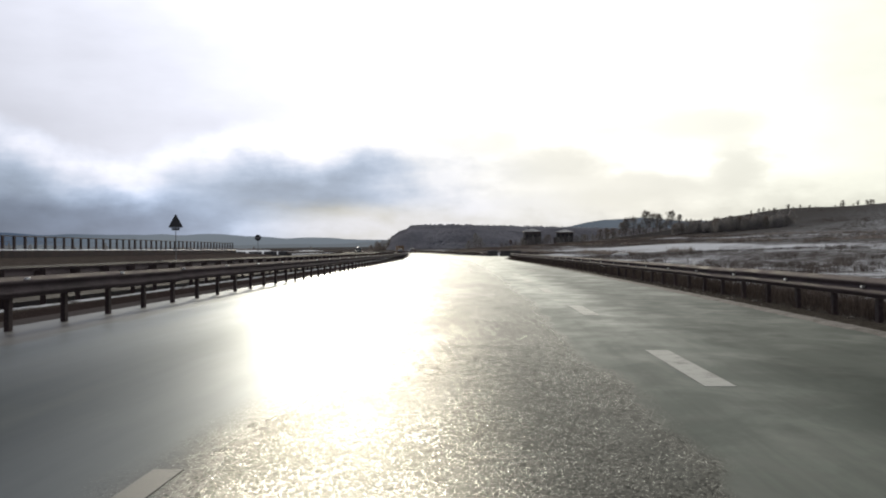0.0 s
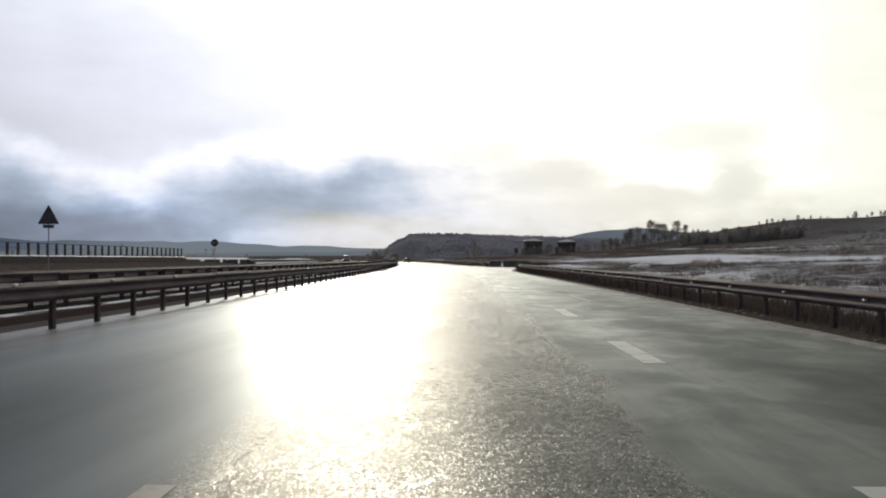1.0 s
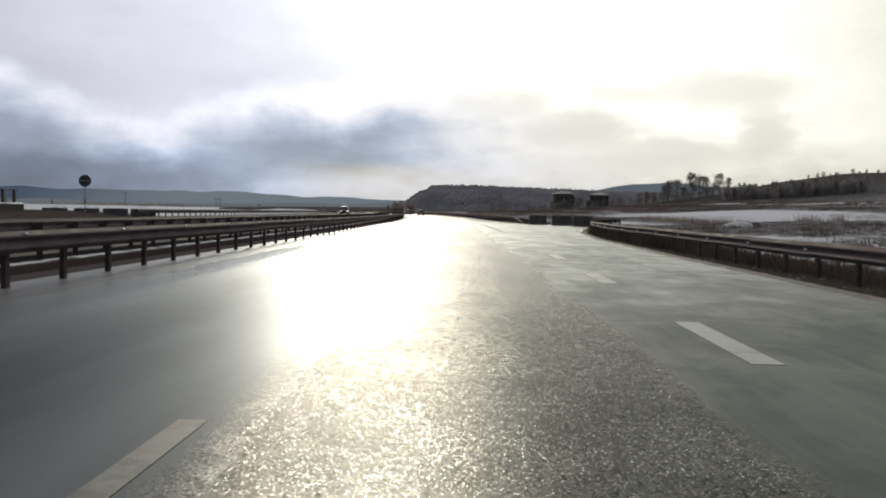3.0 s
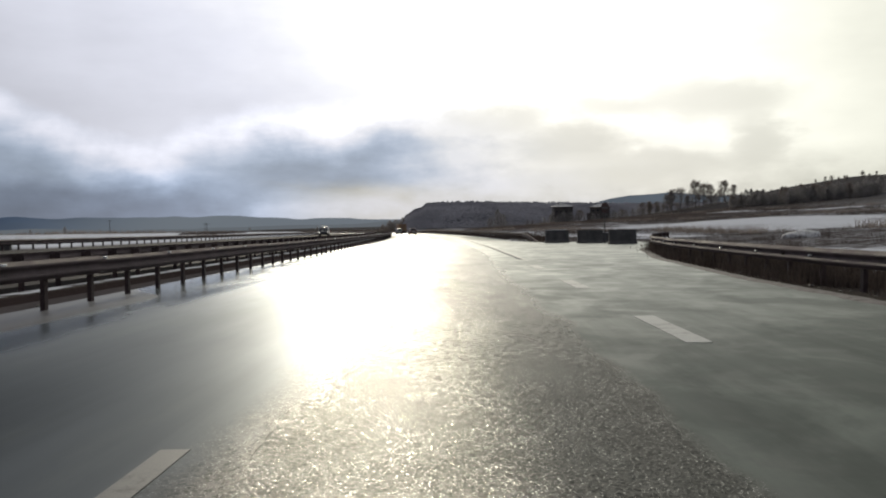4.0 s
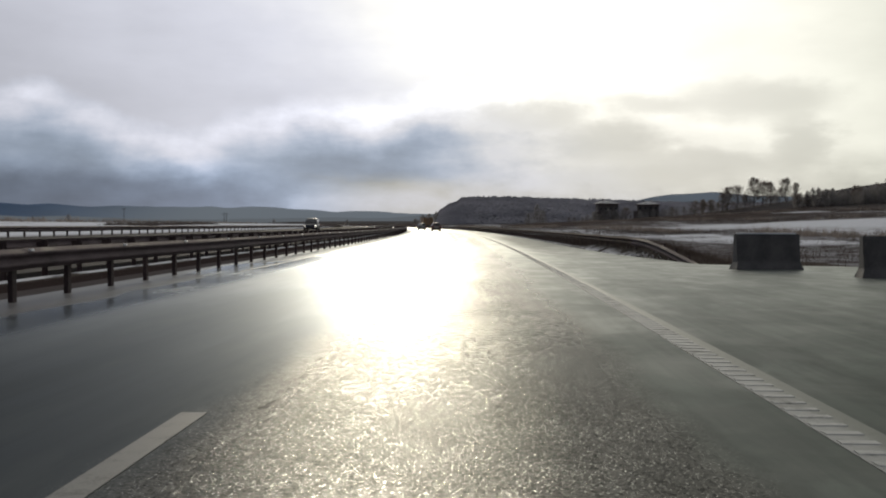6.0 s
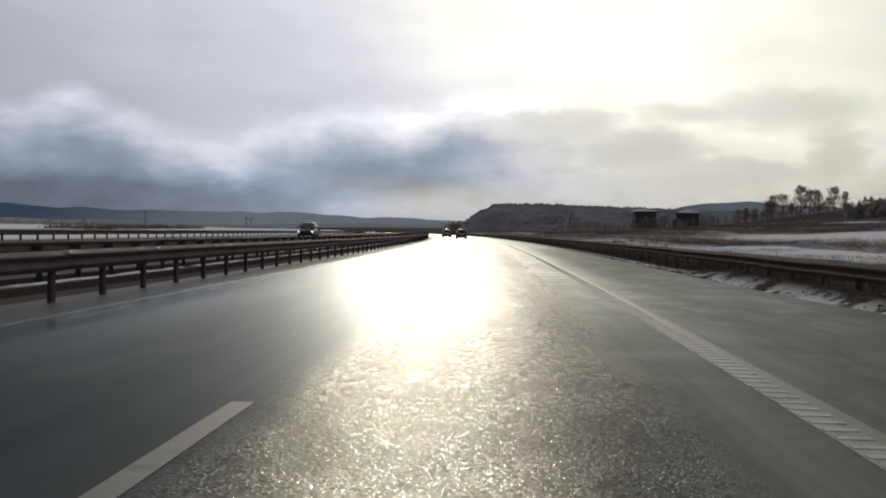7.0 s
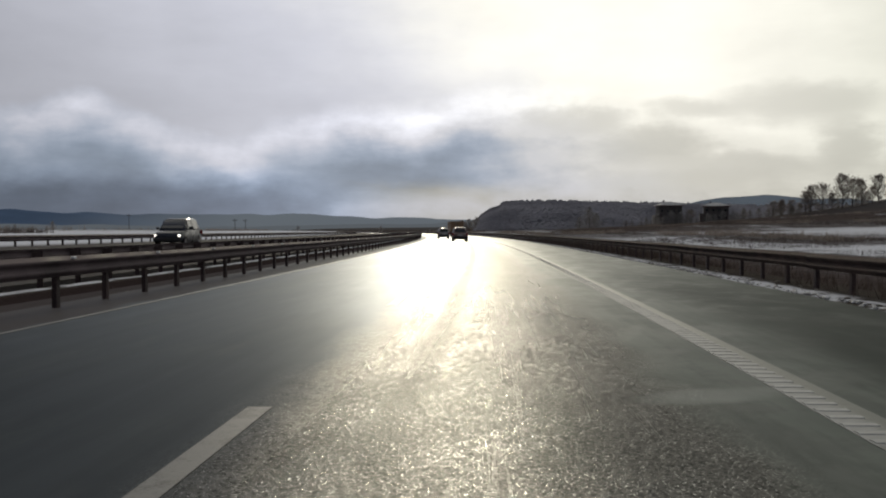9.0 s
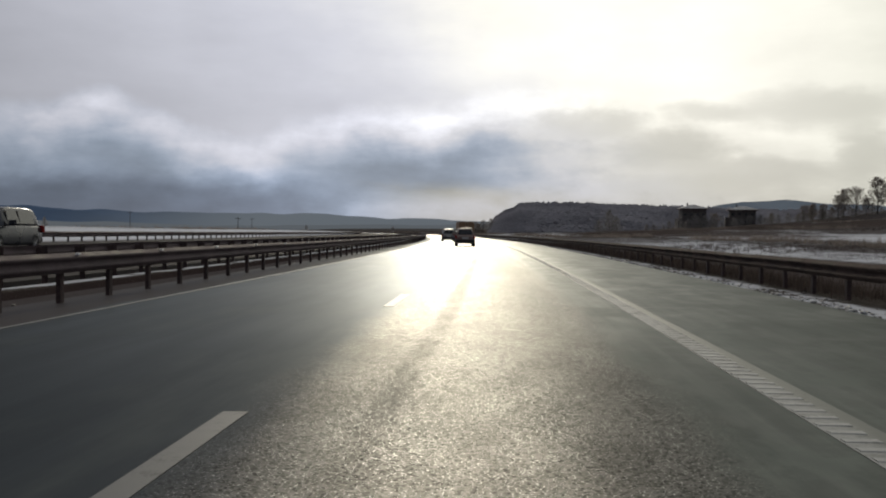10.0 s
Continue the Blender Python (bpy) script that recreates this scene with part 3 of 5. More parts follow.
ASPHALT = asphalt_material()
DRY_ASPHALT = mottled("drying_asphalt", (0.022, 0.020, 0.021), (0.045, 0.041, 0.042), 0.35, 0.85, 0.0, 0.2, 30.0, 0.05)
PAINT = paint_material("road_paint", 0.30)
EDGE_PAINT = edge_paint_material()
PAINT_ARROW = paint_material("half_worn_road_paint", 0.09)
PAINT_DASH = paint_material("dull_road_paint", 0.105)
PAINT_WORN = paint_material("worn_road_paint", 0.05)
FIELD = ground_material()
STEEL = mottled("weathered_galvanised_steel", (0.058, 0.046, 0.049), (0.135, 0.108, 0.112), 1.2, 0.80, 0.0, 0.15, 30.0, 0.12)
RUSTY = mottled("dirty_brown_steel", (0.032, 0.023, 0.024), (0.088, 0.063, 0.060), 1.5, 0.7, 0.0, 0.2, 25.0, 0.2)
# darker copy of the rail steel; the dimmer light on it is in the colour
STEEL_SHADED = mottled("shaded_rail_steel", (0.042, 0.032, 0.029), (0.10, 0.075, 0.067), 1.5, 0.9, 0.0, 0.2, 25.0, 0.06)
SNOW = mottled("old_snow", (0.60, 0.63, 0.68), (0.82, 0.84, 0.87), 1.3, 0.7, 0.0, 0.4, 14.0)
CONCRETE = mottled("wet_concrete", (0.045, 0.043, 0.043), (0.12, 0.115, 0.11), 2.0, 0.7, 0.0, 0.3, 35.0)
SIGN_BACK = mottled("sign_back_grey", (0.05, 0.05, 0.055), (0.09, 0.09, 0.095), 2.0, 0.5, 0.3, 0.05)
REFLECTOR = mottled("white_reflector", (0.8, 0.8, 0.8), (0.9, 0.9, 0.9), 3.0, 0.3, 0.0, 0.0)
VERGE_GRIT = mottled("slushy_verge_grit", (0.055, 0.047, 0.043), (0.20, 0.185, 0.18), 2.2, 0.8, 0.0, 0.6, 22.0, 0.2)
ROCKY_SOIL = mottled("gritty_verge_soil", (0.05, 0.043, 0.036), (0.15, 0.13, 0.11), 3.0, 0.7, 0.0, 0.6, 20.0)


# ---------------------------------------------------------------- mesh helpers
def mesh_object(name, bm, mat, parent=None, label="", smooth=False):
    me = bpy.data.meshes.new(name)
    bm.normal_update()
    bm.to_mesh(me)
    bm.free()
    for mm in (mat if isinstance(mat, (list, tuple)) else [mat]):
        me.materials.append(mm)
    if smooth:
        for p in me.polygons:
            p.use_smooth = True
    ob = new(name, me)
    ob.parent = parent
    if label:
        tagged(ob, label)
    return ob


def part(name, bm, mat, parent, label="", smooth=False):
    return mesh_object(name, bm, mat, parent, label, smooth)


def again(ob, m, parent=None):
    """Another object on the same mesh, placed in its parent by m."""
    o = bpy.data.objects.new(ob.name.split(".")[0], ob.data)
    scene.collection.objects.link(o)
    o.parent = parent if parent else ob.parent
    o.matrix_basis = m
    return o


def thing(name, label, category, m=None, group="", kind=""):
    ob = new(name)
    ob.empty_display_size = 0.2
    if m is not None:
        ob.matrix_world = m
    return tagged(ob, label, category, group, kind)


def box(bm, x0, x1, y0, y1, z0, z1, bevel=0.0, m=None):
    r = bmesh.ops.create_cube(bm, size=1.0)
    vs = r["verts"]
    for v in vs:
        v.co = Vector(((x0 + x1) / 2 + v.co.x * (x1 - x0), (y0 + y1) / 2 + v.co.y * (y1 - y0), (z0 + z1) / 2 + v.co.z * (z1 - z0)))
    if bevel:
        es = list({e for v in vs for e in v.link_edges})
        r2 = bmesh.ops.bevel(bm, geom=es, offset=bevel, segments=2, affect="EDGES", profile=0.5)
        vs = list({v for f in r2["faces"] for v in f.verts} | {v for v in vs if v.is_valid})
    if m is not None:
        bmesh.ops.transform(bm, matrix=m, verts=[v for v in vs if v.is_valid])
    return vs


def tube(bm, a, b, r0, r1=None, seg=8):
    """A tapered rod from a to b."""
    r1 = r0 if r1 is None else r1
    a, b = Vector(a), Vector(b)
    q = (b - a).to_track_quat("Z", "Y")
    rings = []
    for p, r in ((a, r0), (b, r1)):
        rings.append([bm.verts.new(p + q @ Vector((r * math.cos(i * math.tau / seg), r * math.sin(i * math.tau / seg), 0))) for i in range(seg)])
    for i in range(seg):
        bm.faces.new((rings[0][i], rings[0][(i + 1) % seg], rings[1][(i + 1) % seg], rings[1][i]))
    bm.faces.new(rings[0][::-1])
    bm.faces.new(rings[1])


def prism(bm, outline, z0, z1, m=None):
    """A flat shape of some thickness; outline runs anticlockwise."""
    lo = [bm.verts.new((x, y, z0)) for x, y in outline]
    hi = [bm.verts.new((x, y, z1)) for x, y in outline]
    n = len(outline)
    bm.faces.new(hi)
    bm.faces.new(lo[::-1])
    for i in range(n):
        bm.faces.new((lo[i], lo[(i + 1) % n], hi[(i + 1) % n], hi[i]))
    if m is not None:
        bmesh.ops.transform(bm, matrix=m, verts=lo + hi)


def strip(name, s_list, section, mat, smooth=False):
    """Extrudes a cross section, a list of (u, z) or a function of s that gives one, along the road. Its UV map holds s and u."""
    bm = bmesh.new()
    uv = bm.loops.layers.uv.new("road")
    rows, coords = [], {}
    for s in s_list:
        row = []
        for u, z in (section(s) if callable(section) else section):
            v = bm.verts.new(place(s, u, z))
            coords[v] = (s, u)
            row.append(v)
        rows.append(row)
    for a, b in zip(rows, rows[1:]):
        for i in range(len(a) - 1):
            f = bm.faces.new((a[i], a[i + 1], b[i + 1], b[i]))
            for l in f.loops:
                l[uv].uv = coords[l.vert]
    return mesh_object(name, bm, mat, None, "", smooth)


def steps(a, b, d):
    n = max(1, round((b - a) / d))
    return [a + (b - a) * i / n for i in range(n + 1)]


# ---------------------------------------------------------------- ground and carriageways
def spread(knots):
    out = []
    for a, b, d in knots:
        out += steps(a, b, d)[:-1]
    return out + [knots[-1][1]]


def build_ground():
    ss = spread([(-300, -40, 40), (-40, 340, 4), (340, 900, 14), (900, 2000, 70), (2000, 6600, 300)])
    us = spread([(-2200, -500, 250), (-500, -120, 40), (-120, -50, 10), (-50, -32, 2), (-32, -22, 0.5), (-22, -10.5, 3), (-10.5, 9, 0.25), (9, 30, 1.5), (30, 80, 5),
                 (80, 420, 10), (420, 900, 60), (900, 3000, 300)])
    bm = bmesh.new()
    uv = bm.loops.layers.uv.new("road")
    rows, coords = [], {}
    for s in ss:
        row = []
        for u in us:
            v = bm.verts.new(place(s, u, terrain(s, u)))
            coords[v] = (s, u)
            row.append(v)
        rows.append(row)
    for a, b in zip(rows, rows[1:]):
        for i in range(len(a) - 1):
            f = bm.faces.new((a[i], a[i + 1], b[i + 1], b[i]))
            for l in f.loops:
                l[uv].uv = coords[l.vert]
    ob = mesh_object("ground", bm, FIELD, None, "", True)
    tagged(ob, "winter fields of dry grass with patches of snow", "ground", kind="structure")


def right_edge(s):
    """The right-hand edge of the paving, which widens into the closed side road."""
    return lerp(s, [(100, 5.3), (118, 5.6), (132, 6.6), (146, 8.8), (160, 13.0), (172, 13.5), (174, 6.6), (185, 5.5), (195, 5.3)])


def build_roads():
    def section(s):
        e = right_edge(s)
        return [(-7.3, -0.16), (-7.25, -0.02), (-6.0, 0.0), (-5.0, 0.0), (-1.8, 0.0), (1.9, 0.0), (e - 0.05, 0.0), (e, -0.14)]
    ob = strip("road", sorted(set(steps(-60, 100, 10) + steps(100, 200, 2) + steps(200, ROAD_END, 10))), section, ASPHALT)
    tagged(ob, "wet dark asphalt motorway carriageway with worn wheel tracks", "road", kind="structure")
    ob = strip("road_opposite", steps(-60, ROAD_END, 10), [(-23.15, -0.1), (-23.1, 0.42), (-16.0, 0.2), (-10.35, 0.0), (-10.3, -0.2)], DRY_ASPHALT)
    tagged(ob, "dark drying asphalt carriageway for oncoming traffic", "road", kind="structure")


def verge_grit():
    """Ragged ridge of grit and slush left along the right-hand edge of the paving."""
    def section(s):
        e = right_edge(s)
        a = 0.10 * noise.noise(Vector((s * 0.9, 2, 0))) + 0.05 * noise.noise(Vector((s * 3.1, 7, 0)))
        h = 0.022 + 0.016 * noise.noise(Vector((s * 1.7, 4, 0)))
        return [(e - 0.16 + a, -0.004), (e - 0.04 + a * 0.5, h), (e + 0.16, h * 0.6), (e + 0.34 + a, -0.05), (e + 0.42 + a, -0.2)]
    ob = strip("verge_grit", steps(-12, 171, 0.35), section, VERGE_GRIT, True)
    tagged(ob, "ragged line of pale grit and slush along the asphalt edge", "gravel", kind="structure")


build_ground()
build_roads()
verge_grit()


# ---------------------------------------------------------------- road markings
def marking(name, s0, s1, u0, u1, label, mat=None):
    """A painted bar 4 mm thick that follows the road."""
    bm = bmesh.new()
    z = 0.004
    top = []
    for s in steps(s0, s1, 3.0):
        top.append([bm.verts.new(place(s, u, zz)) for u, zz in ((u0, -0.002), (u0, z), (u1, z), (u1, -0.002))])
    for a, b in zip(top, top[1:]):
        for i in range(3):
            bm.faces.new((a[i], a[i + 1], b[i + 1], b[i]))
    bm.faces.new(top[0][::-1])
    bm.faces.new(top[-1])
    ob = mesh_object(name, bm, mat or PAINT)
    return tagged(ob, label, "road marking", kind="structure")


for i in range(-1, 46):
    far = 5.55 + 12 * i
    far += lerp(far, [(5, -0.35), (29, -0.27), (54, 0.22), (66, 0.28), (102, 0.6), (114, 0.75), (126, 0.45), (162, 0.42), (198, 0.7), (245, -0.17), (400, 0.2)])
    edge = lerp(far, [(5, -1.55), (41, -1.61), (54, -1.70), (66, -1.74), (102, -1.81), (114, -1.84), (126, -1.72), (162, -1.705), (198, -1.645), (222, -1.64), (245, -1.655)])
    ob = marking("lane_dash", far - 3.0, far, edge - 0.16, edge, "worn white dash of the lane line", PAINT_DASH)
    tagged(ob, group="lane line dashes")
for i in range(-1, 14):
    far = 11.4 + 9 * i - lerp(11.4 + 9 * i, [(90, 0.0), (101, 0.65), (112, 0.75)])
    off = lerp(far, [(11, 0.06), (30, 0.0), (38, 0.0), (47, 0.06), (56, 0.01)])
    ob = marking("exit_lane_dash", far - 3.0, far, 1.79 + off, 2.05 + off, "broad white dash beside the exit lane")
    tagged(ob, group="exit lane dashes")
marking("edge_line_left", 168, ROAD_END, -5.75, -5.67, "thin worn white edge line beside the median", PAINT_WORN)
EDGE_S = 132.7
edge_line = marking("edge_line_right", EDGE_S, ROAD_END, 1.80, 2.14, "broad white edge line with raised ribs, worn at its outer side", EDGE_PAINT)
marking("edge_line_oncoming", -60, ROAD_END, -11.35, -11.2, "thin white edge line of the oncoming carriageway").location.z = 0.032


def arrow(name, s, u, label):
    """Direction arrow painted on the lane, its tip at s."""
    bm = bmesh.new()
    prism(bm, [(-0.07, -6.0), (0.07, -6.0), (0.09, -1.7), (0.38, -1.7), (0.0, 0.0), (-0.38, -1.7), (-0.09, -1.7)], -0.002, 0.004)
    ob = mesh_object(name, bm, PAINT_ARROW)
    ob.matrix_world = along(s, u, 0.0)
    return tagged(ob, label, "road marking", kind="structure")


arrow("lane_arrow", 59.6, -3.70, "worn white straight-ahead arrow in the inside lane")
arrow("lane_arrow", 59.5, -0.03, "worn white straight-ahead arrow in the middle lane")


def exit_arrow():
    """Arrow that bends to the right."""
    bm = bmesh.new()
    prism(bm, [(-0.07, -6.2), (0.07, -6.2), (0.07, -1.2), (0.62, -0.75), (0.62, -1.3), (1.1, -0.35), (0.62, 0.45), (0.62, -0.1), (-0.07, -0.75)], -0.002, 0.004)
    ob = mesh_object("exit_arrow", bm, PAINT_ARROW)
    ob.matrix_world = along(57.9, 3.25, 0.0)
    tagged(ob, "worn white arrow bending right in the exit lane", "road marking", kind="structure")


exit_arrow()


# ---------------------------------------------------------------- guardrails
def beam_section(depth=0.08, height=0.31):
    """Half outline of a two-wave steel rail: x towards the traffic, z up from its lower edge."""
    pts = []
    for i in range(13):
        f = i / 12
        pts.append((depth * (0.5 - 0.5 * math.cos(f * math.tau * 2)), f * height))
    return pts


def beam_mesh(length, side):
    """One rail of rolled sheet along y; side is +1 when its waves face +x. Front, back and edges keep their own corners, so that the waves shade smoothly."""
    bm = bmesh.new()
    pts = beam_section()
    th = 0.006
    faces = [[(side * x, z) for x, z in pts], [(side * (x - th), z) for x, z in reversed(pts)]]
    for row in faces:
        a = [bm.verts.new((x, 0.0, z)) for x, z in row]
        b = [bm.verts.new((x, length, z)) for x, z in row]
        for i in range(len(row) - 1):
            f = (a[i], a[i + 1], b[i + 1], b[i])
            bm.faces.new(f if side > 0 else f[::-1])
    for z in (pts[0][1], pts[-1][1]):
        bm.faces.new([bm.verts.new(c) for c in ((0.0, 0, z), (0.0, length, z), (-side * th, length, z), (-side * th, 0, z))])
    return bm


def post_mesh(top, side):
    """Rolled C-section post of 100 mm, open away from the rail."""
    bm = bmesh.new()
    box(bm, -0.006, 0.0, -0.07, 0.07, -0.35, top)
    for y in (-0.07, 0.064):
        box(bm, -side * 0.07 if side > 0 else 0.0, 0.0 if side > 0 else 0.07, y, y + 0.006, -0.35, top)
    return bm


def guardrail(name, label, s0, s1, u, z, top, side, first, mat=STEEL, post_mat=RUSTY, s_real=None, path=None, reflect=True, spacing=2.0, high=False):
    """Posts every two metres with a two-wave rail of four-metre sheets; side: where the traffic is (+1: at larger u).
    path: for a rail that leaves the road's line, a function of s that gives (u, turn in degrees)."""
    root = thing(name, label, "guardrail")
    go = path or (lambda s: (u, 0.0))
    post = spacer = rail = refl = None
    s_end = s1 if s_real is None else s_real
    n = 0
    s = first
    while s < s_end:
        if s >= s0:
            uu, turn = go(s)
            m = along(s, uu, z, turn)
            mp = m @ Matrix.Rotation(random.uniform(-0.012, 0.012), 4, "Y")
            if post is None:
                post = part("post", post_mesh(top - 0.02, side), post_mat, root)
                post.matrix_basis = mp
                bm = bmesh.new()
                box(bm, 0.0, side * 0.12, -0.05, 0.05, top - 0.24, top - 0.07, 0.01)
                bmesh.ops.recalc_face_normals(bm, faces=bm.faces)
                spacer = part("spacer", bm, post_mat, root)
                spacer.matrix_basis = m
            else:
                again(post, mp, root)
                again(spacer, m, root)
            if n % 2 == 0:
                u2, t2 = go(s + 2 * spacing)
                a, b = place(s, uu, z), place(s + 2 * spacing, u2, z)
                d = b - a
                length = d.length
                q = Matrix.Rotation(math.atan2(-d.x, d.y), 4, "Z")
                mr = Matrix.Translation(a) @ q @ Matrix.Translation((side * 0.125, 0, top - 0.31 + random.uniform(-0.008, 0.008)))
                mr = mr @ Matrix.Diagonal((1, (length + 0.02) / (2 * spacing + 0.02), 1, 1))
                if rail is None:
                    rail = part("rail", beam_mesh(2 * spacing + 0.02, side), mat, root, "", True)
                    rail.matrix_basis = mr
                else:
                    again(rail, mr, root)
                if reflect:
                    mf = Matrix.Translation(a) @ q @ Matrix.Translation((side * (0.185 if high else 0.165), 0.15, top - (0.035 if high else 0.155)))
                    if refl is None:
                        bm = bmesh.new()
                        box(bm, -0.025, 0.025, -0.05, 0.05, -0.012, 0.022, 0.005)
                        refl = part("reflector", bm, REFLECTOR, root, "small white reflector")
                        refl.matrix_basis = mf
                    else:
                        again(refl, mf, root)
            n += 1
        s += spacing
    if s1 > s_end:                                   # the far stretch, in one piece
        bm = bmesh.new()
        rows = []
        for s in steps(s_end, s1, 12.0):
            rows.append([bm.verts.new(place(s, u + side * x, z + zz)) for x, zz in ((0.125, top - 0.31), (0.205, top - 0.23), (0.125, top - 0.155), (0.205, top - 0.08), (0.125, top), (0.119, top), (0.119, top - 0.31))])
        for a, b in zip(rows, rows[1:]):
            for i in range(7):
                bm.faces.new((a[i], a[(i + 1) % 7], b[(i + 1) % 7], b[i]))
        for s in steps(s_end, min(s1, s_end + 300), spacing):
            c = along(s, u, z)
            box(bm, -0.05, 0.02, -0.055, 0.055, -0.3, top - 0.03, 0, c)
        bmesh.ops.recalc_face_normals(bm, faces=bm.faces)
        tagged(part("far_rail", bm, mat, root), kind="stuff")
    return root


guardrail("median_guardrail", "weathered steel guardrail along the median, brown posts in wet grit", -14, 900, -6.8, -0.03, 0.805, 1, 0.437 - 14, s_real=430, high=True)
guardrail("oncoming_median_guardrail", "dull steel guardrail on the far side of the snowy median", -4, 900, -9.75, -0.02, 0.80, -1, 0.3 - 4, s_real=420, reflect=False)
guardrail("oncoming_verge_guardrail", "dull steel guardrail beyond the oncoming carriageway", 146, 800, -24.0, 0.24, 0.74, 1, 146.0, s_real=460, reflect=False)


def right_path(s):
    e = lerp(s, [(100, 6.3), (118, 6.55), (132, 7.4), (142, 8.6), (150, 10.2), (156, 11.6), (162, 13.2), (168, 15.3), (174, 17.6)])
    e2 = lerp(s + 1, [(100, 6.3), (118, 6.55), (132, 7.4), (142, 8.6), (150, 10.2), (156, 11.6), (162, 13.2), (168, 15.3), (174, 17.6)])
    return e, -math.degrees(math.atan(e2 - e))


guardrail("verge_guardrail", "dark steel guardrail curving away into the closed side road", -2, 168, 6.3, -0.08, 0.75, -1, 0.2, path=right_path)
guardrail("verge_guardrail", "dark steel guardrail along the verge beyond the side road", 184, 900, 6.4, -0.08, 0.75, -1, 184.2, mat=STEEL_SHADED, s_real=470, reflect=False)


def terminal():
    """Sloping end of the rail: it dips to the ground towards the traffic."""
    root = thing("guardrail_terminal", "steel guardrail end sloping down into snowy grit", "guardrail end")
    pts = beam_section()
    bm = bmesh.new()
    rows = []
    for i in range(13):
        f = i / 12
        s, u = 172.6 + 11.65 * f, 6.75 - 0.475 * f
        z = -0.45 + 0.81 * (math.sin(f * math.pi / 2) ** 1.3)
        rows.append([bm.verts.new(place(s, u - x, z + zz)) for x, zz in pts] + [bm.verts.new(place(s, u + 0.006, z + pts[-1][1])), bm.verts.new(place(s, u + 0.006, z))])
    for a, b in zip(rows, rows[1:]):
        for i in range(len(a)):
            j = (i + 1) % len(a)
            bm.faces.new((a[i], a[j], b[j], b[i]))
    bmesh.ops.recalc_face_normals(bm, faces=bm.faces)
    part("rail", bm, STEEL, root, "", True)
    for s, top in ((176.2, 0.28), (178.2, 0.45), (180.2, 0.58), (182.2, 0.64)):
        p = part("post", post_mesh(top, -1), RUSTY, root)
        p.matrix_basis = along(s, 6.72, -0.08)


terminal()

# ---------------------------------------------------------------- raised ribs of the edge line
def ribs():
    bm = bmesh.new()
    box(bm, 1.815, 2.02, -0.05, 0.05, 0.003, 0.009)
    for v in bm.verts:
        if v.co.z > 0.006:
            v.co.y *= 0.8
    first = None
    step, s0 = 0.24, EDGE_S + 0.3
    near = (156.0, 227.0)
    far = bmesh.new()
    n = 0
    while s0 + n * step < 330:
        s = s0 + n * step
        m = along(s, 0.0, 0.0)
        if near[0] <= s <= near[1]:
            if first is None:
                first = part("rib", bm, PAINT, edge_line)
                first.matrix_basis = m
            else:
                again(first, m, edge_line)
        else:
            vs = [far.verts.new(m @ Vector(c)) for c in ((1.815, -0.05, 0.003), (2.02, -0.05, 0.003), (2.02, 0.05, 0.003), (1.815, 0.05, 0.003),
                                                          (1.815, -0.04, 0.009), (2.02, -0.04, 0.009), (2.02, 0.04, 0.009), (1.815, 0.04, 0.009))]
            for f in ((4, 5, 6, 7), (0, 1, 5, 4), (1, 2, 6, 5), (2, 3, 7, 6), (3, 0, 4, 7)):
                far.faces.new([vs[i] for i in f])
        n += 1
    tagged(part("far_ribs", far, PAINT, edge_line), kind="stuff")


# ---------------------------------------------------------------- parapet with railing beyond the oncoming road
def parapet():
    wall = strip("parapet_wall", steps(-30, 142, 4), [(-31.1, -0.2), (-31.1, 1.22), (-30.5, 1.24), (-30.5, -0.2)], RUSTY)
    tagged(wall, "low dark concrete bridge parapet beside the oncoming road", "wall", kind="structure")
    snow = strip("snow_cap", steps(-30, 142, 1.0), lambda s: [(-31.13, 1.215), (-31.05, 1.29 + 0.03 * noise.noise(Vector((s, 0, 0)))), (-30.6, 1.29 + 0.04 * noise.noise(Vector((s * 0.7, 3, 0)))), (-30.47, 1.23)], SNOW, True)
    tagged(snow, "thin cap of old snow on the parapet", "snow", kind="structure")
    root = thing("railing", "dark steel railing with upright posts on the snowy parapet", "railing")
    post = None
    s = -28.0
    while s < 141.5:
        m = along(s, -30.8, 1.22)
        if post is None:
            bm = bmesh.new()
            box(bm, -0.06, 0.06, -0.13, 0.13, 0.0, 0.97, 0.008)
            box(bm, -0.1, 0.1, -0.16, 0.16, 0.0, 0.02)
            post = part("post", bm, RUSTY, root)
            post.matrix_basis = m
        else:
            again(post, m, root)
        s += 1.78
    for z, r in ((0.98, 0.035), (0.6, 0.012), (0.3, 0.012)):
        bm = bmesh.new()
        ring = []
        for s in steps(-29, 141.6, 3.0):
            c = along(s, -30.8, 1.22 + z)
            ring.append([bm.verts.new(c @ Vector((r * math.cos(a * math.tau / 6), 0, r * math.sin(a * math.tau / 6)))) for a in range(6)])
        for a, b in zip(ring, ring[1:]):
            for i in range(6):
                bm.faces.new((a[i], b[i], b[(i + 1) % 6], a[(i + 1) % 6]))
        part("handrail" if z > 0.9 else "wire", bm, RUSTY, root)


parapet()


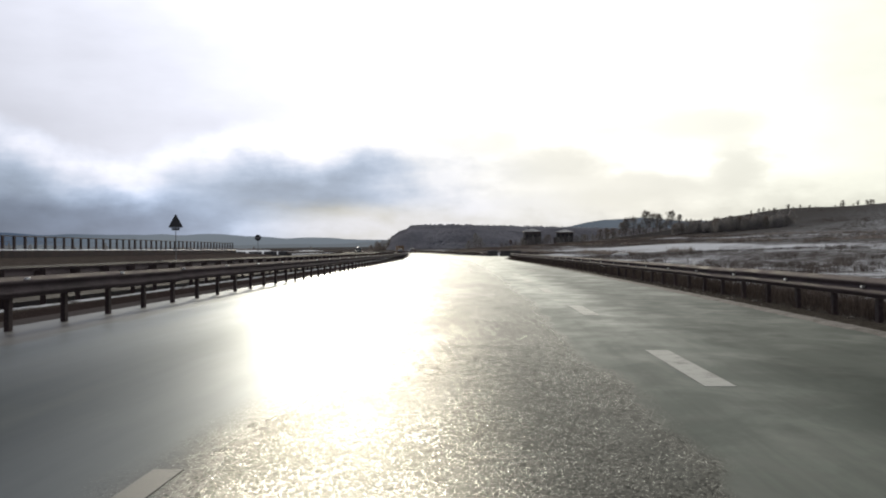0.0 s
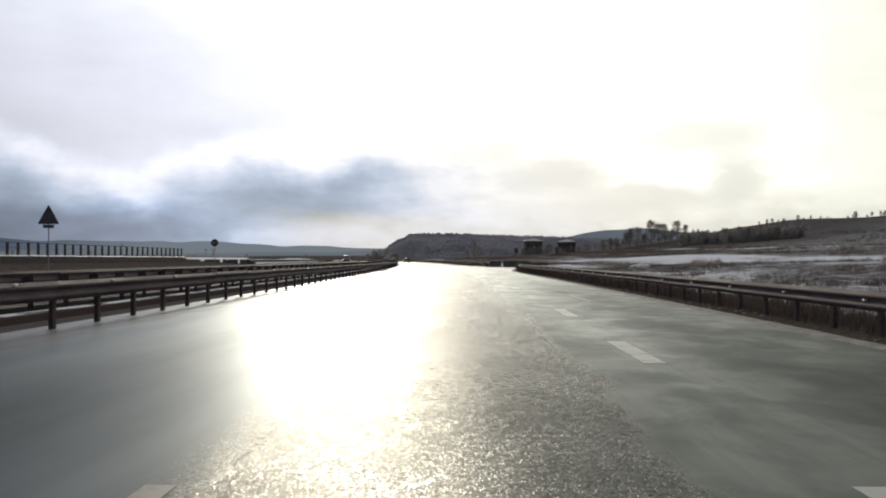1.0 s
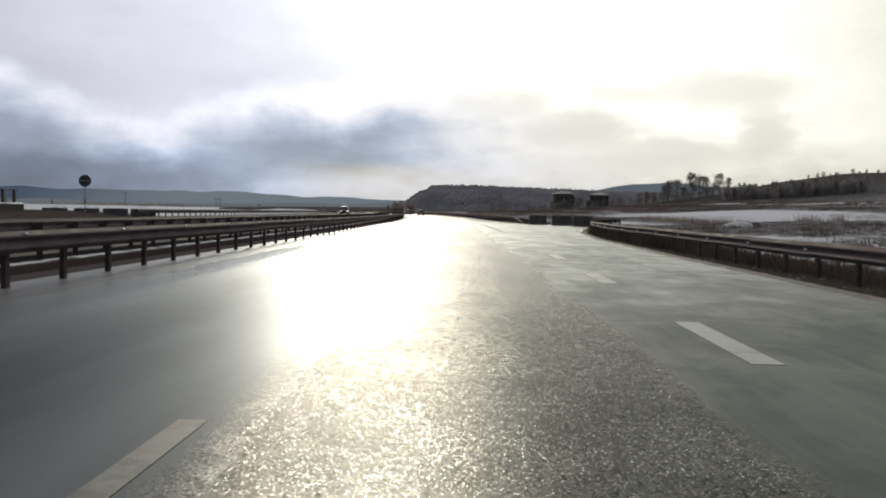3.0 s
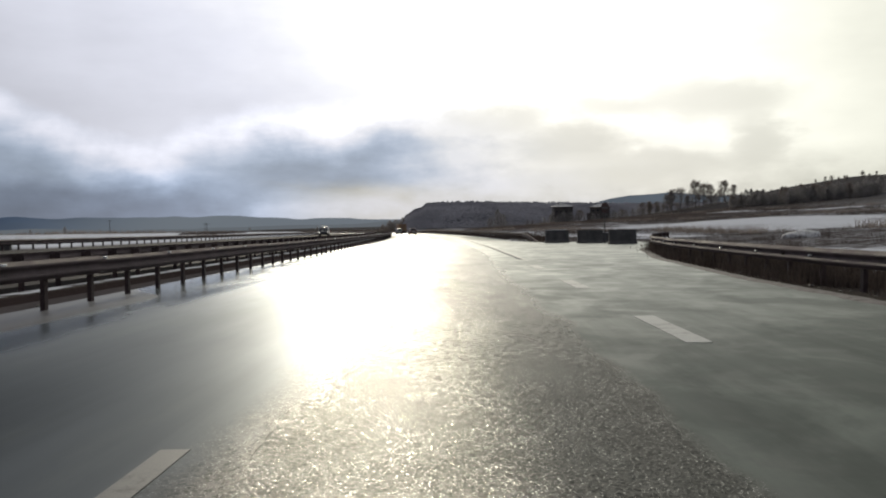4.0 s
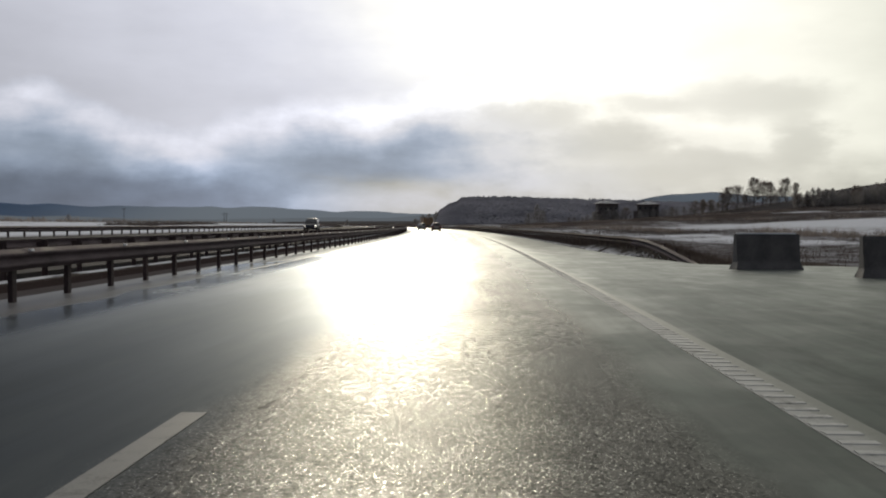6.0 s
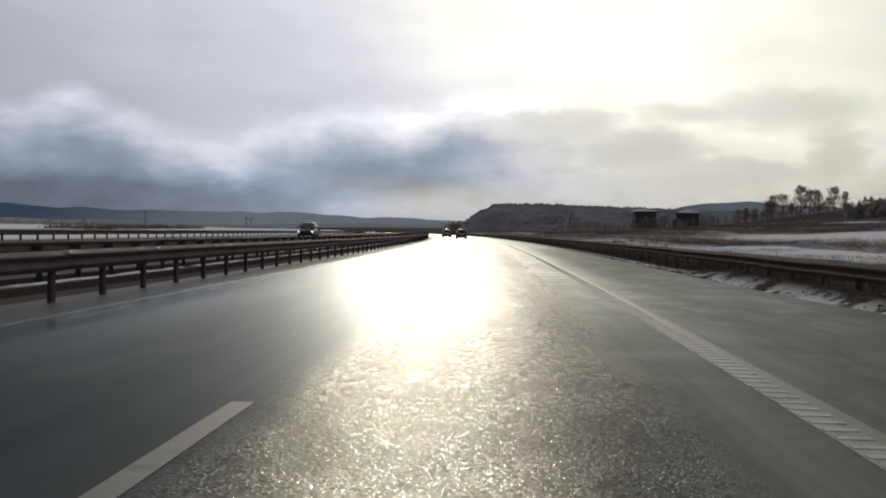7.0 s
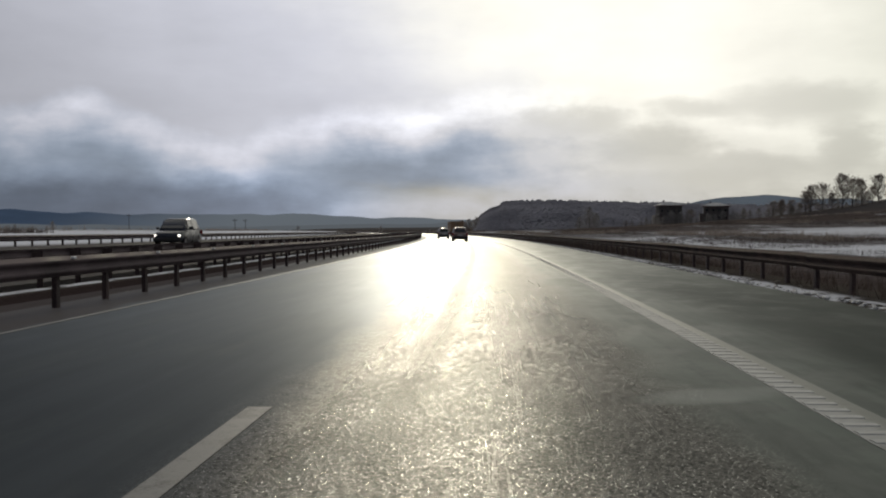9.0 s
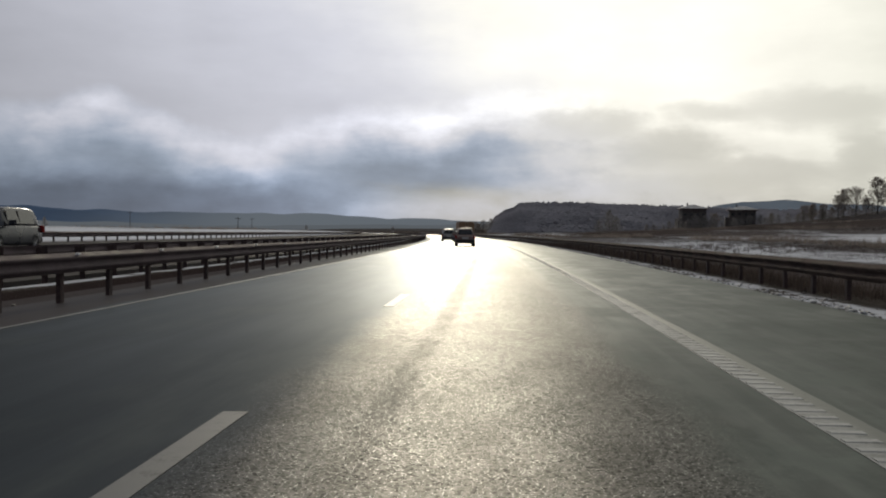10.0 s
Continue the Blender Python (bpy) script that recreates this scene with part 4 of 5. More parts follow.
# ---------------------------------------------------------------- concrete blocks
def block_mesh(width):
    """Barrier block with a flared foot, notched underneath for lifting."""
    bm = bmesh.new()
    prof = [(-0.30, 0.0), (-0.30, 0.12), (-0.20, 0.34), (-0.11, 1.06), (0.11, 1.06), (0.20, 0.34), (0.30, 0.12), (0.30, 0.0)]
    w = width / 2
    a = [bm.verts.new((-w - (0.07 if z < 0.2 else 0.0), x, z)) for x, z in prof]
    b = [bm.verts.new((w + (0.07 if z < 0.2 else 0.0), x, z)) for x, z in prof]
    n = len(prof)
    for i in range(n):
        bm.faces.new((a[i], a[(i + 1) % n], b[(i + 1) % n], b[i]))
    bm.faces.new(a)
    bm.faces.new(b)
    bmesh.ops.recalc_face_normals(bm, faces=bm.faces)
    bmesh.ops.bevel(bm, geom=list(bm.edges), offset=0.02, segments=2, affect="EDGES")
    return bm


def concrete_block(s, u, z, turn, width, label, snow=True, mat=CONCRETE, tall=1.0):
    root = thing("concrete_block", label, "concrete barrier", along(s, u, z, turn), "barrier blocks closing a side road")
    part("body", block_mesh(width), mat, root)
    bm = bmesh.new()
    box(bm, -0.16, 0.16, -0.06, 0.06, 1.045, 1.08, 0.01)
    part("lifting_pad", bm, RUSTY, root)
    if snow:
        bm = bmesh.new()
        box(bm, -width / 2 + 0.05, width / 2 - 0.1, -0.1, 0.09, 1.055, 1.092, 0.012)
        part("snow_cap", bm, SNOW, root, "thin strip of snow")
    root.scale = (1.0, 1.0, tall)


concrete_block(170.6, 7.55, -0.13, 6, 1.7, "wet grey concrete barrier block beside the guardrail end")
concrete_block(166.6, 9.35, -0.13, -3, 1.75, "wet grey concrete barrier block, middle of a row", False)
concrete_block(168.8, 10.9, -0.36, 8, 1.7, "snow-topped concrete barrier block standing behind the row")
concrete_block(160.9, 10.55, -0.13, 2, 1.75, "dark wet concrete barrier block closing the side road", False)
for u, lab in ((-31.6, "dark concrete barrier block on the far slip road"), (-29.2, "dark concrete barrier block beside the round sign"),
               (-27.0, "snow-dusted concrete barrier block on the far slip road"), (-24.9, "pale concrete barrier block next to the far guardrail")):
    concrete_block(152.0 + u * 0.05, u, 0.13, 3, 1.9, lab, u > -28, CONCRETE, 0.8)


# ---------------------------------------------------------------- signs
# red and white set nearly black: the sign's backlit shade is in them
SIGN_RED = mottled("shaded_sign_red", (0.03, 0.008, 0.008), (0.055, 0.012, 0.011), 2.0, 0.4, 0.0, 0.02)
SIGN_WHITE = mottled("shaded_sign_white", (0.05, 0.048, 0.047), (0.08, 0.077, 0.075), 2.0, 0.5, 0.0, 0.02)
POLE_GREY = mottled("galvanised_pole", (0.22, 0.22, 0.23), (0.36, 0.36, 0.37), 2.0, 0.5, 0.4, 0.05)


def disc(bm, r, y0, y1, cz, n=32):
    pts = [(r * math.cos(i * math.tau / n), r * math.sin(i * math.tau / n)) for i in range(n)]
    prism(bm, pts, 0, y1 - y0, Matrix.Translation((0, y1, cz)) @ Matrix.Rotation(radians(90), 4, "X"))


def sign_pole(root, top, mat=None):
    bm = bmesh.new()
    tube(bm, (0, 0.05, -0.4), (0, 0.05, top), 0.038, None, 12)
    part("pole", bm, mat or POLE_GREY, root, "" if mat else "pale steel pole")


def no_entry_sign():
    root = thing("no_entry_sign", "red no-entry sign with a white bar on a steel pole", "road sign", along(163.7, 9.94, -0.13, 35))
    sign_pole(root, 2.85, SIGN_BACK)
    bm = bmesh.new()
    disc(bm, 0.36, -0.004, 0.012, 2.5)
    part("plate", bm, SIGN_RED, root)
    bm = bmesh.new()
    box(bm, -0.27, 0.27, -0.012, -0.0045, 2.43, 2.57)
    part("bar", bm, SIGN_WHITE, root, "white bar")
    bm = bmesh.new()
    disc(bm, 0.345, 0.013, 0.018, 2.5)
    part("back", bm, SIGN_BACK, root)


def back_signs():
    root = thing("warning_sign", "back of a triangular road sign with a plate below it", "road sign", along(81.0, -23.3, 0.27, 4))
    sign_pole(root, 3.75)
    bm = bmesh.new()
    r = 0.06
    pts = []
    for cx, cz, a0 in ((-0.60, 3.02, 150), (0.60, 3.02, 270), (0.0, 4.04, 30)):
        for i in range(5):
            a = radians(a0 + i * 30)
            pts.append((cx + r * math.cos(a), cz + r * math.sin(a)))
    prism(bm, pts, 0, 0.02, Matrix.Translation((0, 0.0, 0)) @ Matrix.Rotation(radians(90), 4, "X"))
    part("triangle", bm, SIGN_BACK, root)
    bm = bmesh.new()
    box(bm, -0.36, 0.36, -0.02, 0.0, 2.72, 2.93, 0.006)
    part("plate", bm, SIGN_BACK, root)
    for z in (3.2, 3.6, 2.83):
        bm = bmesh.new()
        box(bm, -0.18, 0.18, 0.0, 0.06, z - 0.02, z + 0.02)
        part("clamp", bm, POLE_GREY, root)
    root.scale = (0.86, 0.86, 0.93)
    root = thing("round_sign", "back of a round road sign on a pale pole", "road sign", along(147.9, -28.4, 0.42, 6))
    sign_pole(root, 2.95)
    bm = bmesh.new()
    disc(bm, 0.45, -0.02, 0.0, 2.6)
    part("plate", bm, SIGN_BACK, root)
    bm = bmesh.new()
    box(bm, -0.35, 0.35, -0.045, -0.021, 2.56, 2.64)
    part("bracket", bm, POLE_GREY, root)


no_entry_sign()
back_signs()


# ---------------------------------------------------------------- trees and scrub
BARK = mottled("winter_bark", (0.075, 0.066, 0.062), (0.15, 0.132, 0.122), 0.8, 0.9, 0.0, 0.4, 12.0, 0.2)
TWIGS = thin(mottled("winter_twigs", (0.14, 0.122, 0.115), (0.28, 0.245, 0.225), 0.5, 0.9, 0.0, 0.2, 6.0, 0.15), 0.5)
THICKET = thin(mottled("grey_thicket_twigs", (0.16, 0.155, 0.16), (0.31, 0.30, 0.30), 0.5, 0.9, 0.0, 0.3, 5.0, 0.15), 0.5)
BRUSH = thin(mottled("dark_brush_twigs", (0.06, 0.052, 0.05), (0.15, 0.13, 0.125), 0.3, 0.9, 0.0, 0.2, 5.0, 0.1), 0.35)
WEEDS = thin(mottled("dead_weeds", (0.044, 0.034, 0.030), (0.11, 0.088, 0.077), 0.7, 0.9, 0.0, 0.2, 8.0, 0.1), 0.25)
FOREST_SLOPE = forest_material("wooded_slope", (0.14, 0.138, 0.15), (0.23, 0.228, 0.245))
# crown colours are paled and blued to stand in for haze
FOREST = thin(forest_material("haze_paled_forest", (0.33, 0.33, 0.37), (0.54, 0.54, 0.58)), 0.65)


def rod(bm, a, b, r0, r1, seg=4):
    q = (b - a).to_track_quat("Z", "Y")
    r = [[bm.verts.new(p + q @ Vector((w * math.cos(i * math.tau / seg), w * math.sin(i * math.tau / seg), 0))) for i in range(seg)] for p, w in ((a, r0), (b, r1))]
    for i in range(seg):
        bm.faces.new((r[0][i], r[0][(i + 1) % seg], r[1][(i + 1) % seg], r[1][i]))


def bare_tree(seed, height, slim, label):
    """A leafless tree: tapered trunk with limbs from low down, and an oval crown of fine twigs."""
    rng = random.Random(seed)
    root = thing("bare_tree", label, "tree", None, "bare trees on the slope")
    trunk, crown = bmesh.new(), bmesh.new()
    w = height * 0.02
    spine = [Vector((0, 0, -0.4))]
    for i in range(1, 7):
        spine.append(Vector((rng.gauss(0, 0.012) * height * i / 3, rng.gauss(0, 0.012) * height * i / 3, height * 0.88 * i / 6)))
    for i in range(6):
        rod(trunk, spine[i], spine[i + 1], w * (1.2 - 0.17 * i), w * (1.2 - 0.17 * (i + 1)), 7)

    def twig(p, d, n):
        for j in range(n):
            v = (d * 0.7 + Vector((rng.gauss(0, 0.5), rng.gauss(0, 0.5), rng.gauss(0.25, 0.4)))).normalized()
            e = p + v * height * rng.uniform(0.05, 0.12)
            side = v.cross(Vector((rng.gauss(0, 1), rng.gauss(0, 1), rng.gauss(0, 1)))).normalized() * height * 0.0032
            crown.faces.new([crown.verts.new(c) for c in (p - side, p + side, e)])

    for i in range(30):
        f = 0.15 + 0.83 * (i / 29)
        g = f * 6 * 0.99
        p = spine[int(g)].lerp(spine[int(g) + 1], g - int(g))
        a = i * 2.4 + rng.uniform(-0.4, 0.4)
        reach = height * slim * (math.sin(min(1.0, f ** 0.75 * 0.98) * math.pi) ** 0.7 * 0.30 + 0.05) * rng.uniform(0.7, 1.15)
        d = Vector((math.cos(a), math.sin(a), rng.uniform(0.2, 0.8) + 0.8 * f)).normalized()
        q = p + d * reach
        rod(trunk, p, q, w * 0.42 * (1.1 - f * 0.6), w * 0.12, 5)
        for j in range(7):
            h = rng.uniform(0.3, 1.0)
            o = p.lerp(q, h)
            dd = (d * 0.8 + Vector((rng.gauss(0, 0.6), rng.gauss(0, 0.6), rng.gauss(0.4, 0.4)))).normalized()
            e = o + dd * reach * rng.uniform(0.25, 0.5)
            rod(crown, o, e, w * 0.12, w * 0.05, 3)
            twig(o.lerp(e, 0.5), dd, 5)
            twig(e, dd, 9)
    part("trunk", trunk, BARK, root)
    part("crown", crown, TWIGS, root)
    return root


def thicket_tree(seed, height, label):
    """A dense, ragged tree of a thicket: short trunk, limbs and a crown of many small clumps of twigs."""
    rng = random.Random(seed)
    root = thing("thicket_tree", label, "tree", None, "grey thicket on the slope")
    trunk, crown = bmesh.new(), bmesh.new()
    rod(trunk, Vector((0, 0, -0.4)), Vector((0, 0, height * 0.75)), height * 0.022, height * 0.008, 6)
    for i in range(9):
        a = i * 2.4
        z = height * (0.15 + 0.06 * i)
        rod(trunk, Vector((0, 0, z)), Vector((math.cos(a), math.sin(a), 0.7)) * height * 0.25 + Vector((0, 0, z)), height * 0.008, height * 0.003, 4)
    for i in range(520):
        f = rng.random()
        a = rng.random() * math.tau
        rr = height * 0.36 * math.sin(min(1.0, f * 0.85 + 0.17) * math.pi) ** 0.6 * rng.uniform(0.3, 1.05) * (1 + 0.35 * math.sin(a * 3 + seed + f * 5))
        c = Vector((math.cos(a) * rr, math.sin(a) * rr, height * (0.04 + 0.9 * f + 0.08 * math.sin(a * 2 + seed))))
        for j in range(3):
            up = Vector((rng.gauss(0, 0.4), rng.gauss(0, 0.4), 1)).normalized() * height * rng.uniform(0.04, 0.1)
            w = Vector((rng.gauss(0, 1), rng.gauss(0, 1), 0)).normalized() * height * 0.008
            o = c + Vector((rng.gauss(0, 1), rng.gauss(0, 1), rng.gauss(0, 1))) * height * 0.02
            crown.faces.new([crown.verts.new(p) for p in (o - w, o + w, o + up)])
    part("trunk", trunk, BARK, root)
    part("crown", crown, THICKET, root)
    return root


def plant(ob, x, y, scale=1.0, turn=0.0, sink=0.0, first=False):
    s, u = road_coords(x, y)
    m = Matrix.Translation((x, y, terrain(s, u) - sink)) @ Matrix.Rotation(turn, 4, "Z")
    t = ob if first else copy_thing(ob, m)
    t.matrix_world = m
    t.scale = (scale, scale, scale * random.uniform(0.92, 1.08))
    return t


rng = random.Random(7)
TREES = [bare_tree(3, 15.0, 1.0, "tall leafless tree on the snowy slope"), bare_tree(5, 14.0, 1.2, "broad leafless tree with fine dark twigs"),
         bare_tree(8, 13.5, 0.75, "slender leafless tree beside a field")]
ridge_dir = Vector((0.985, 0.17, 0))
hub = Vector((120.6, 744.0, 0))
for i, (off, k, sc) in enumerate(((-19, 0, 0.82), (-15.5, 2, 1.0), (-10, 1, 0.95), (-6.5, 2, 0.7), (-1.2, 0, 1.1), (3.8, 1, 1.0), (9.5, 2, 0.95), (14, 1, 0.6), (19, 0, 0.9), (25, 2, 0.8), (-25, 1, 0.6), (-30, 2, 0.7), (-36, 1, 0.6))):
    p = hub + ridge_dir * off + Vector((0, rng.uniform(-6, 6), 0))
    plant(TREES[k], p.x, p.y, sc, rng.uniform(0, 6), 0.3, first=(i in (0, 1, 2) and [0, 2, 1][i] == k))
GROVE = [thicket_tree(1, 9.0, "dense grey leafless tree in a thicket on the slope"), thicket_tree(4, 8.0, "ragged leafless tree at the edge of a thicket")]
for i in range(96):
    f = i / 95
    x, y = 133 + 40 * f + rng.uniform(-7, 7), 680 - 95 * f + rng.uniform(-9, 9)
    plant(GROVE[i % 2], x, y, rng.uniform(0.6, 1.05), rng.uniform(0, 6), 0.3, first=i < 2)
    if i % 6 == 0:
        plant(TREES[i % 3], x + rng.uniform(-8, 8), y + 12, rng.uniform(0.42, 0.58), rng.uniform(0, 6), 0.3)
# small trees strung along the ridge
for i in range(64):
    s = 290 + i * 6.4 + rng.uniform(-4, 4)
    p = place(s, 318 + rng.uniform(-10, 10) - (i % 5))
    plant(TREES[i % 3], p.x, p.y, rng.uniform(0.16, 0.34), rng.uniform(0, 6), 0.2)
for x, y, sc in ((52, 800, 0.6), (80, 790, 0.5), (96, 770, 0.5)):
    plant(TREES[int(x) % 3], x, y, sc, x, 0.3)


def scatter(name, label, spots, mat, height, blades, width, category="scrub"):
    """Many thin upright blades or twigs in clumps, joined."""
    rr = random.Random(len(name) * 7 + len(spots))
    verts, faces = [], []
    for x, y, z, k in spots:
        for j in range(blades):
            bx, by = x + rr.gauss(0, 0.35 * k), y + rr.gauss(0, 0.35 * k)
            h = height * k * rr.uniform(0.4, 1.1)
            dx, dy = rr.gauss(0, 0.28) * h, rr.gauss(0, 0.28) * h
            a = rr.random() * math.tau
            wx, wy = math.cos(a) * width * k, math.sin(a) * width * k
            n = len(verts)
            verts += [(bx - wx, by - wy, z - 0.05), (bx + wx, by + wy, z - 0.05), (bx + dx, by + dy, z + h)]
            faces.append((n, n + 1, n + 2))
    me = bpy.data.meshes.new(name)
    me.from_pydata(verts, [], faces)
    me.materials.append(mat)
    ob = new(name, me)
    return tagged(ob, label, category, kind="stuff")


def spots(n, s0, s1, u0, u1, k0, k1, keep=None, seed=1):
    rr = random.Random(seed)
    out = []
    while len(out) < n:
        s, u = rr.uniform(s0, s1), rr.uniform(u0, u1)
        if keep and not keep(s, u):
            continue
        p = place(s, u)
        out.append((p.x, p.y, terrain(s, u), rr.uniform(k0, k1)))
    return out


def off_mouth(s, u):
    return not (118 < s < 184 and u < right_edge(s) + 1.2)


def along_curve(n, seed):
    """Spots behind the rail that curves into the side road."""
    rr = random.Random(seed)
    out = []
    for i in range(n):
        s = rr.uniform(108, 172)
        if 112.6 < s < 115.6:
            continue
        u = right_path(s)[0] + rr.uniform(0.1, 2.6)
        p = place(s, u)
        out.append((p.x, p.y, terrain(s, u), rr.uniform(0.5, 1.2)))
    return out


scatter("verge_weeds", "brown dead weeds under and behind the guardrail", spots(8000, -10, 118, 6.5, 9.4, 0.3, 1.0, None, 2) + spots(6500, 184, 340, 6.6, 9.5, 0.3, 0.95, lambda s, u: not 234 < s < 259 or noise.noise(Vector((s * 0.9, u, 5))) > 0.32, 5) + spots(2200, 176, 206, 6.75, 8.6, 0.15, 0.5, None, 15) + along_curve(9000, 8), WEEDS, 0.50, 8, 0.016, "weeds")
scatter("field_grass", "tufts of dry grass poking through the snow", spots(9000, -10, 420, 9, 60, 0.6, 1.5, lambda s, u: off_mouth(s, u) and noise.noise(Vector((s * 0.06, u * 0.06, 1))) > -0.15, 3), WEEDS, 0.30, 8, 0.012, "grass")
scatter("field_scrub", "low leafless scrub across the winter field", spots(5200, 20, 700, 25, 190, 0.35, 0.9, lambda s, u: noise.noise(Vector((s * 0.015, u * 0.03, 7))) > 0.2 and not 54 < u < 118, 4) + spots(3800, 150, 640, 108, 300, 0.7, 1.9, lambda s, u: noise.noise(Vector((s * 0.03, u * 0.045, 3))) > 0.12, 14) + spots(900, 30, 200, 12, 70, 0.5, 1.2, lambda s, u: off_mouth(s, u) and noise.noise(Vector((s * 0.08, u * 0.1, 9))) > 0.15, 16), BRUSH, 0.75, 18, 0.025)
scatter("hedge_rows", "dark leafless hedges between the fields", [q for uu, n in ((50, 700), (128, 600), (190, 500)) for q in spots(n, 200, 900, uu - 2.5, uu + 2.5, 1.0, 2.0, lambda s, u: noise.noise(Vector((s * 0.02, uu, 7))) > -0.1, uu)], TWIGS, 0.75, 18, 0.03)
scatter("median_weeds", "short dead grass in the median", spots(700, -5, 330, -8.7, -7.9, 0.2, 0.5, None, 6), WEEDS, 0.16, 6, 0.012, "weeds")
scatter("left_brush", "low reddish-brown brush at the edge of the snow", spots(420, 258, 298, -41, -35, 0.4, 0.8, None, 12), BRUSH, 0.8, 16, 0.03)
scatter("left_hedge", "low dark scrub beyond the oncoming carriageway", spots(1500, 200, 900, -150, -60, 0.4, 1.0, lambda s, u: noise.noise(Vector((s * 0.012, u * 0.02, 17))) > 0.1, 9), TWIGS, 1.2, 14, 0.05)


# ---------------------------------------------------------------- hills
def hill(name, crest, front, back, mat, label, rough=2.0, kind="structure", foot=-2.0):
    """A ridge through crest points (x, y, height), falling away to both sides across the line of sight."""
    bm = bmesh.new()
    pts = []
    for (x0, y0, z0), (x1, y1, z1) in zip(crest, crest[1:]):
        for i in range(14):
            f = i / 14
            pts.append((x0 + (x1 - x0) * f, y0 + (y1 - y0) * f, z0 + (z1 - z0) * f))
    pts.append(crest[-1])
    rows = []
    for x, y, z in pts:
        d = Vector((x, y, 0)).normalized()
        row = []
        for k in range(-6, 5):
            f = k / 6 if k < 0 else k / 4
            r = f * (front if k < 0 else back)
            h = z * (1 - abs(f) ** 1.6) + foot * abs(f)
            h += noise.noise(Vector((x * 0.011, y * 0.011 + r * 0.02, 5.0))) * rough * (1 - abs(f))
            row.append(bm.verts.new((x + d.x * r, y + d.y * r, h)))
        rows.append(row)
    grid = [[v.co.copy() for v in row] for row in rows]
    for a, b in zip(rows, rows[1:]):
        for i in range(len(a) - 1):
            bm.faces.new((a[i], b[i], b[i + 1], a[i + 1]))
    bmesh.ops.recalc_face_normals(bm, faces=bm.faces)
    ob = mesh_object(name, bm, mat, None, "", True)
    tagged(ob, label, "hill", kind=kind)
    return ob, grid


def polar(az, r, z):
    return (math.sin(az) * r, math.cos(az) * r, z)


crest = [polar(-0.0925, 1312, 2), polar(-0.089, 1310, 14), polar(-0.081, 1310, 21), polar(-0.0745, 1308, 23.5), polar(-0.070, 1308, 28), polar(-0.055, 1312, 29), polar(-0.02, 1320, 29.5), polar(0.03, 1330, 29),
         polar(0.08, 1345, 26), polar(0.13, 1360, 24), polar(0.20, 1380, 24), polar(0.30, 1400, 25), polar(0.45, 1400, 28)]
hill_ob, hill_rows = hill("forest_hill", crest, 190, 400, FOREST_SLOPE, "long flat-topped hill covered with bare winter forest", 1.5)


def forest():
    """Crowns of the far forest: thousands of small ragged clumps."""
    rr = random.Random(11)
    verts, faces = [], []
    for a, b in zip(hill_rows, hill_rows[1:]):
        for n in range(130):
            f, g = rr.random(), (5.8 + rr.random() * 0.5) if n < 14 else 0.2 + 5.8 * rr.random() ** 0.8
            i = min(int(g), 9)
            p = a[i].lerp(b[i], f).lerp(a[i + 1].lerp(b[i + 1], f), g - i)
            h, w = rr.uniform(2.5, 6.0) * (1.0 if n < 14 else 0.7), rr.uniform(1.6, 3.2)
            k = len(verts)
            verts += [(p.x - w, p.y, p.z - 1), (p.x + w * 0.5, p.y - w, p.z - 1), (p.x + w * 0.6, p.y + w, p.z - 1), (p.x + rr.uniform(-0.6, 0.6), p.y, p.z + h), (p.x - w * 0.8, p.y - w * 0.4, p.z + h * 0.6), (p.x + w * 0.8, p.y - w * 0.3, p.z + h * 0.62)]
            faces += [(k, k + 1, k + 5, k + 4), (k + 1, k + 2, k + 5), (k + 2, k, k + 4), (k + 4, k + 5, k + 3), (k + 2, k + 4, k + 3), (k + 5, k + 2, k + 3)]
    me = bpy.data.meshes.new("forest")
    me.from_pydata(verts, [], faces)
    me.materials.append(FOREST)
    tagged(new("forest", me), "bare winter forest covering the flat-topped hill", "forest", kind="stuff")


forest()
# the ridges glow blue in place of lit air
FAR_BLUE = haze_glow_material("far_hill_haze_glow", (0.090, 0.112, 0.142), 0.75)
LOW_BLUE = haze_glow_material("low_ridge_haze_glow", (0.050, 0.072, 0.112), 0.75, (0.120, 0.138, 0.160))
FARTHER_BLUE = haze_glow_material("farther_hill_haze_glow", (0.034, 0.058, 0.105), 0.75, (0.150, 0.178, 0.212))
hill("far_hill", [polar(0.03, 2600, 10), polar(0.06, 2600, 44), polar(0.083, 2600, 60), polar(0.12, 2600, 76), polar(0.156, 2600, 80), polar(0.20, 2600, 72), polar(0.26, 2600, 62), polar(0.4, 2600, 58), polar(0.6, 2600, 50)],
     300, 500, FAR_BLUE, "distant wooded hill with a blue haze glow", 6, foot=-8)
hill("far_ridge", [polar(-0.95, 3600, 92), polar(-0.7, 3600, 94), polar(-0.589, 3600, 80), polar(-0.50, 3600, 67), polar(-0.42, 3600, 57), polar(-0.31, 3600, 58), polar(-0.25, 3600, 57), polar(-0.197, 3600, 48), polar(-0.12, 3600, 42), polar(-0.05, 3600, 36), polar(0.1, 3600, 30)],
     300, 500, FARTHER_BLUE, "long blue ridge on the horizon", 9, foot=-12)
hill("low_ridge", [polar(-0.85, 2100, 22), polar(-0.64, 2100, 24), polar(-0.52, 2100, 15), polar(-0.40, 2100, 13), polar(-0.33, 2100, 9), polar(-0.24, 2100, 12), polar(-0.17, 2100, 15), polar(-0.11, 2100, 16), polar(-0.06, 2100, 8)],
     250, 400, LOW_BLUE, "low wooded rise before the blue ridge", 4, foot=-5)


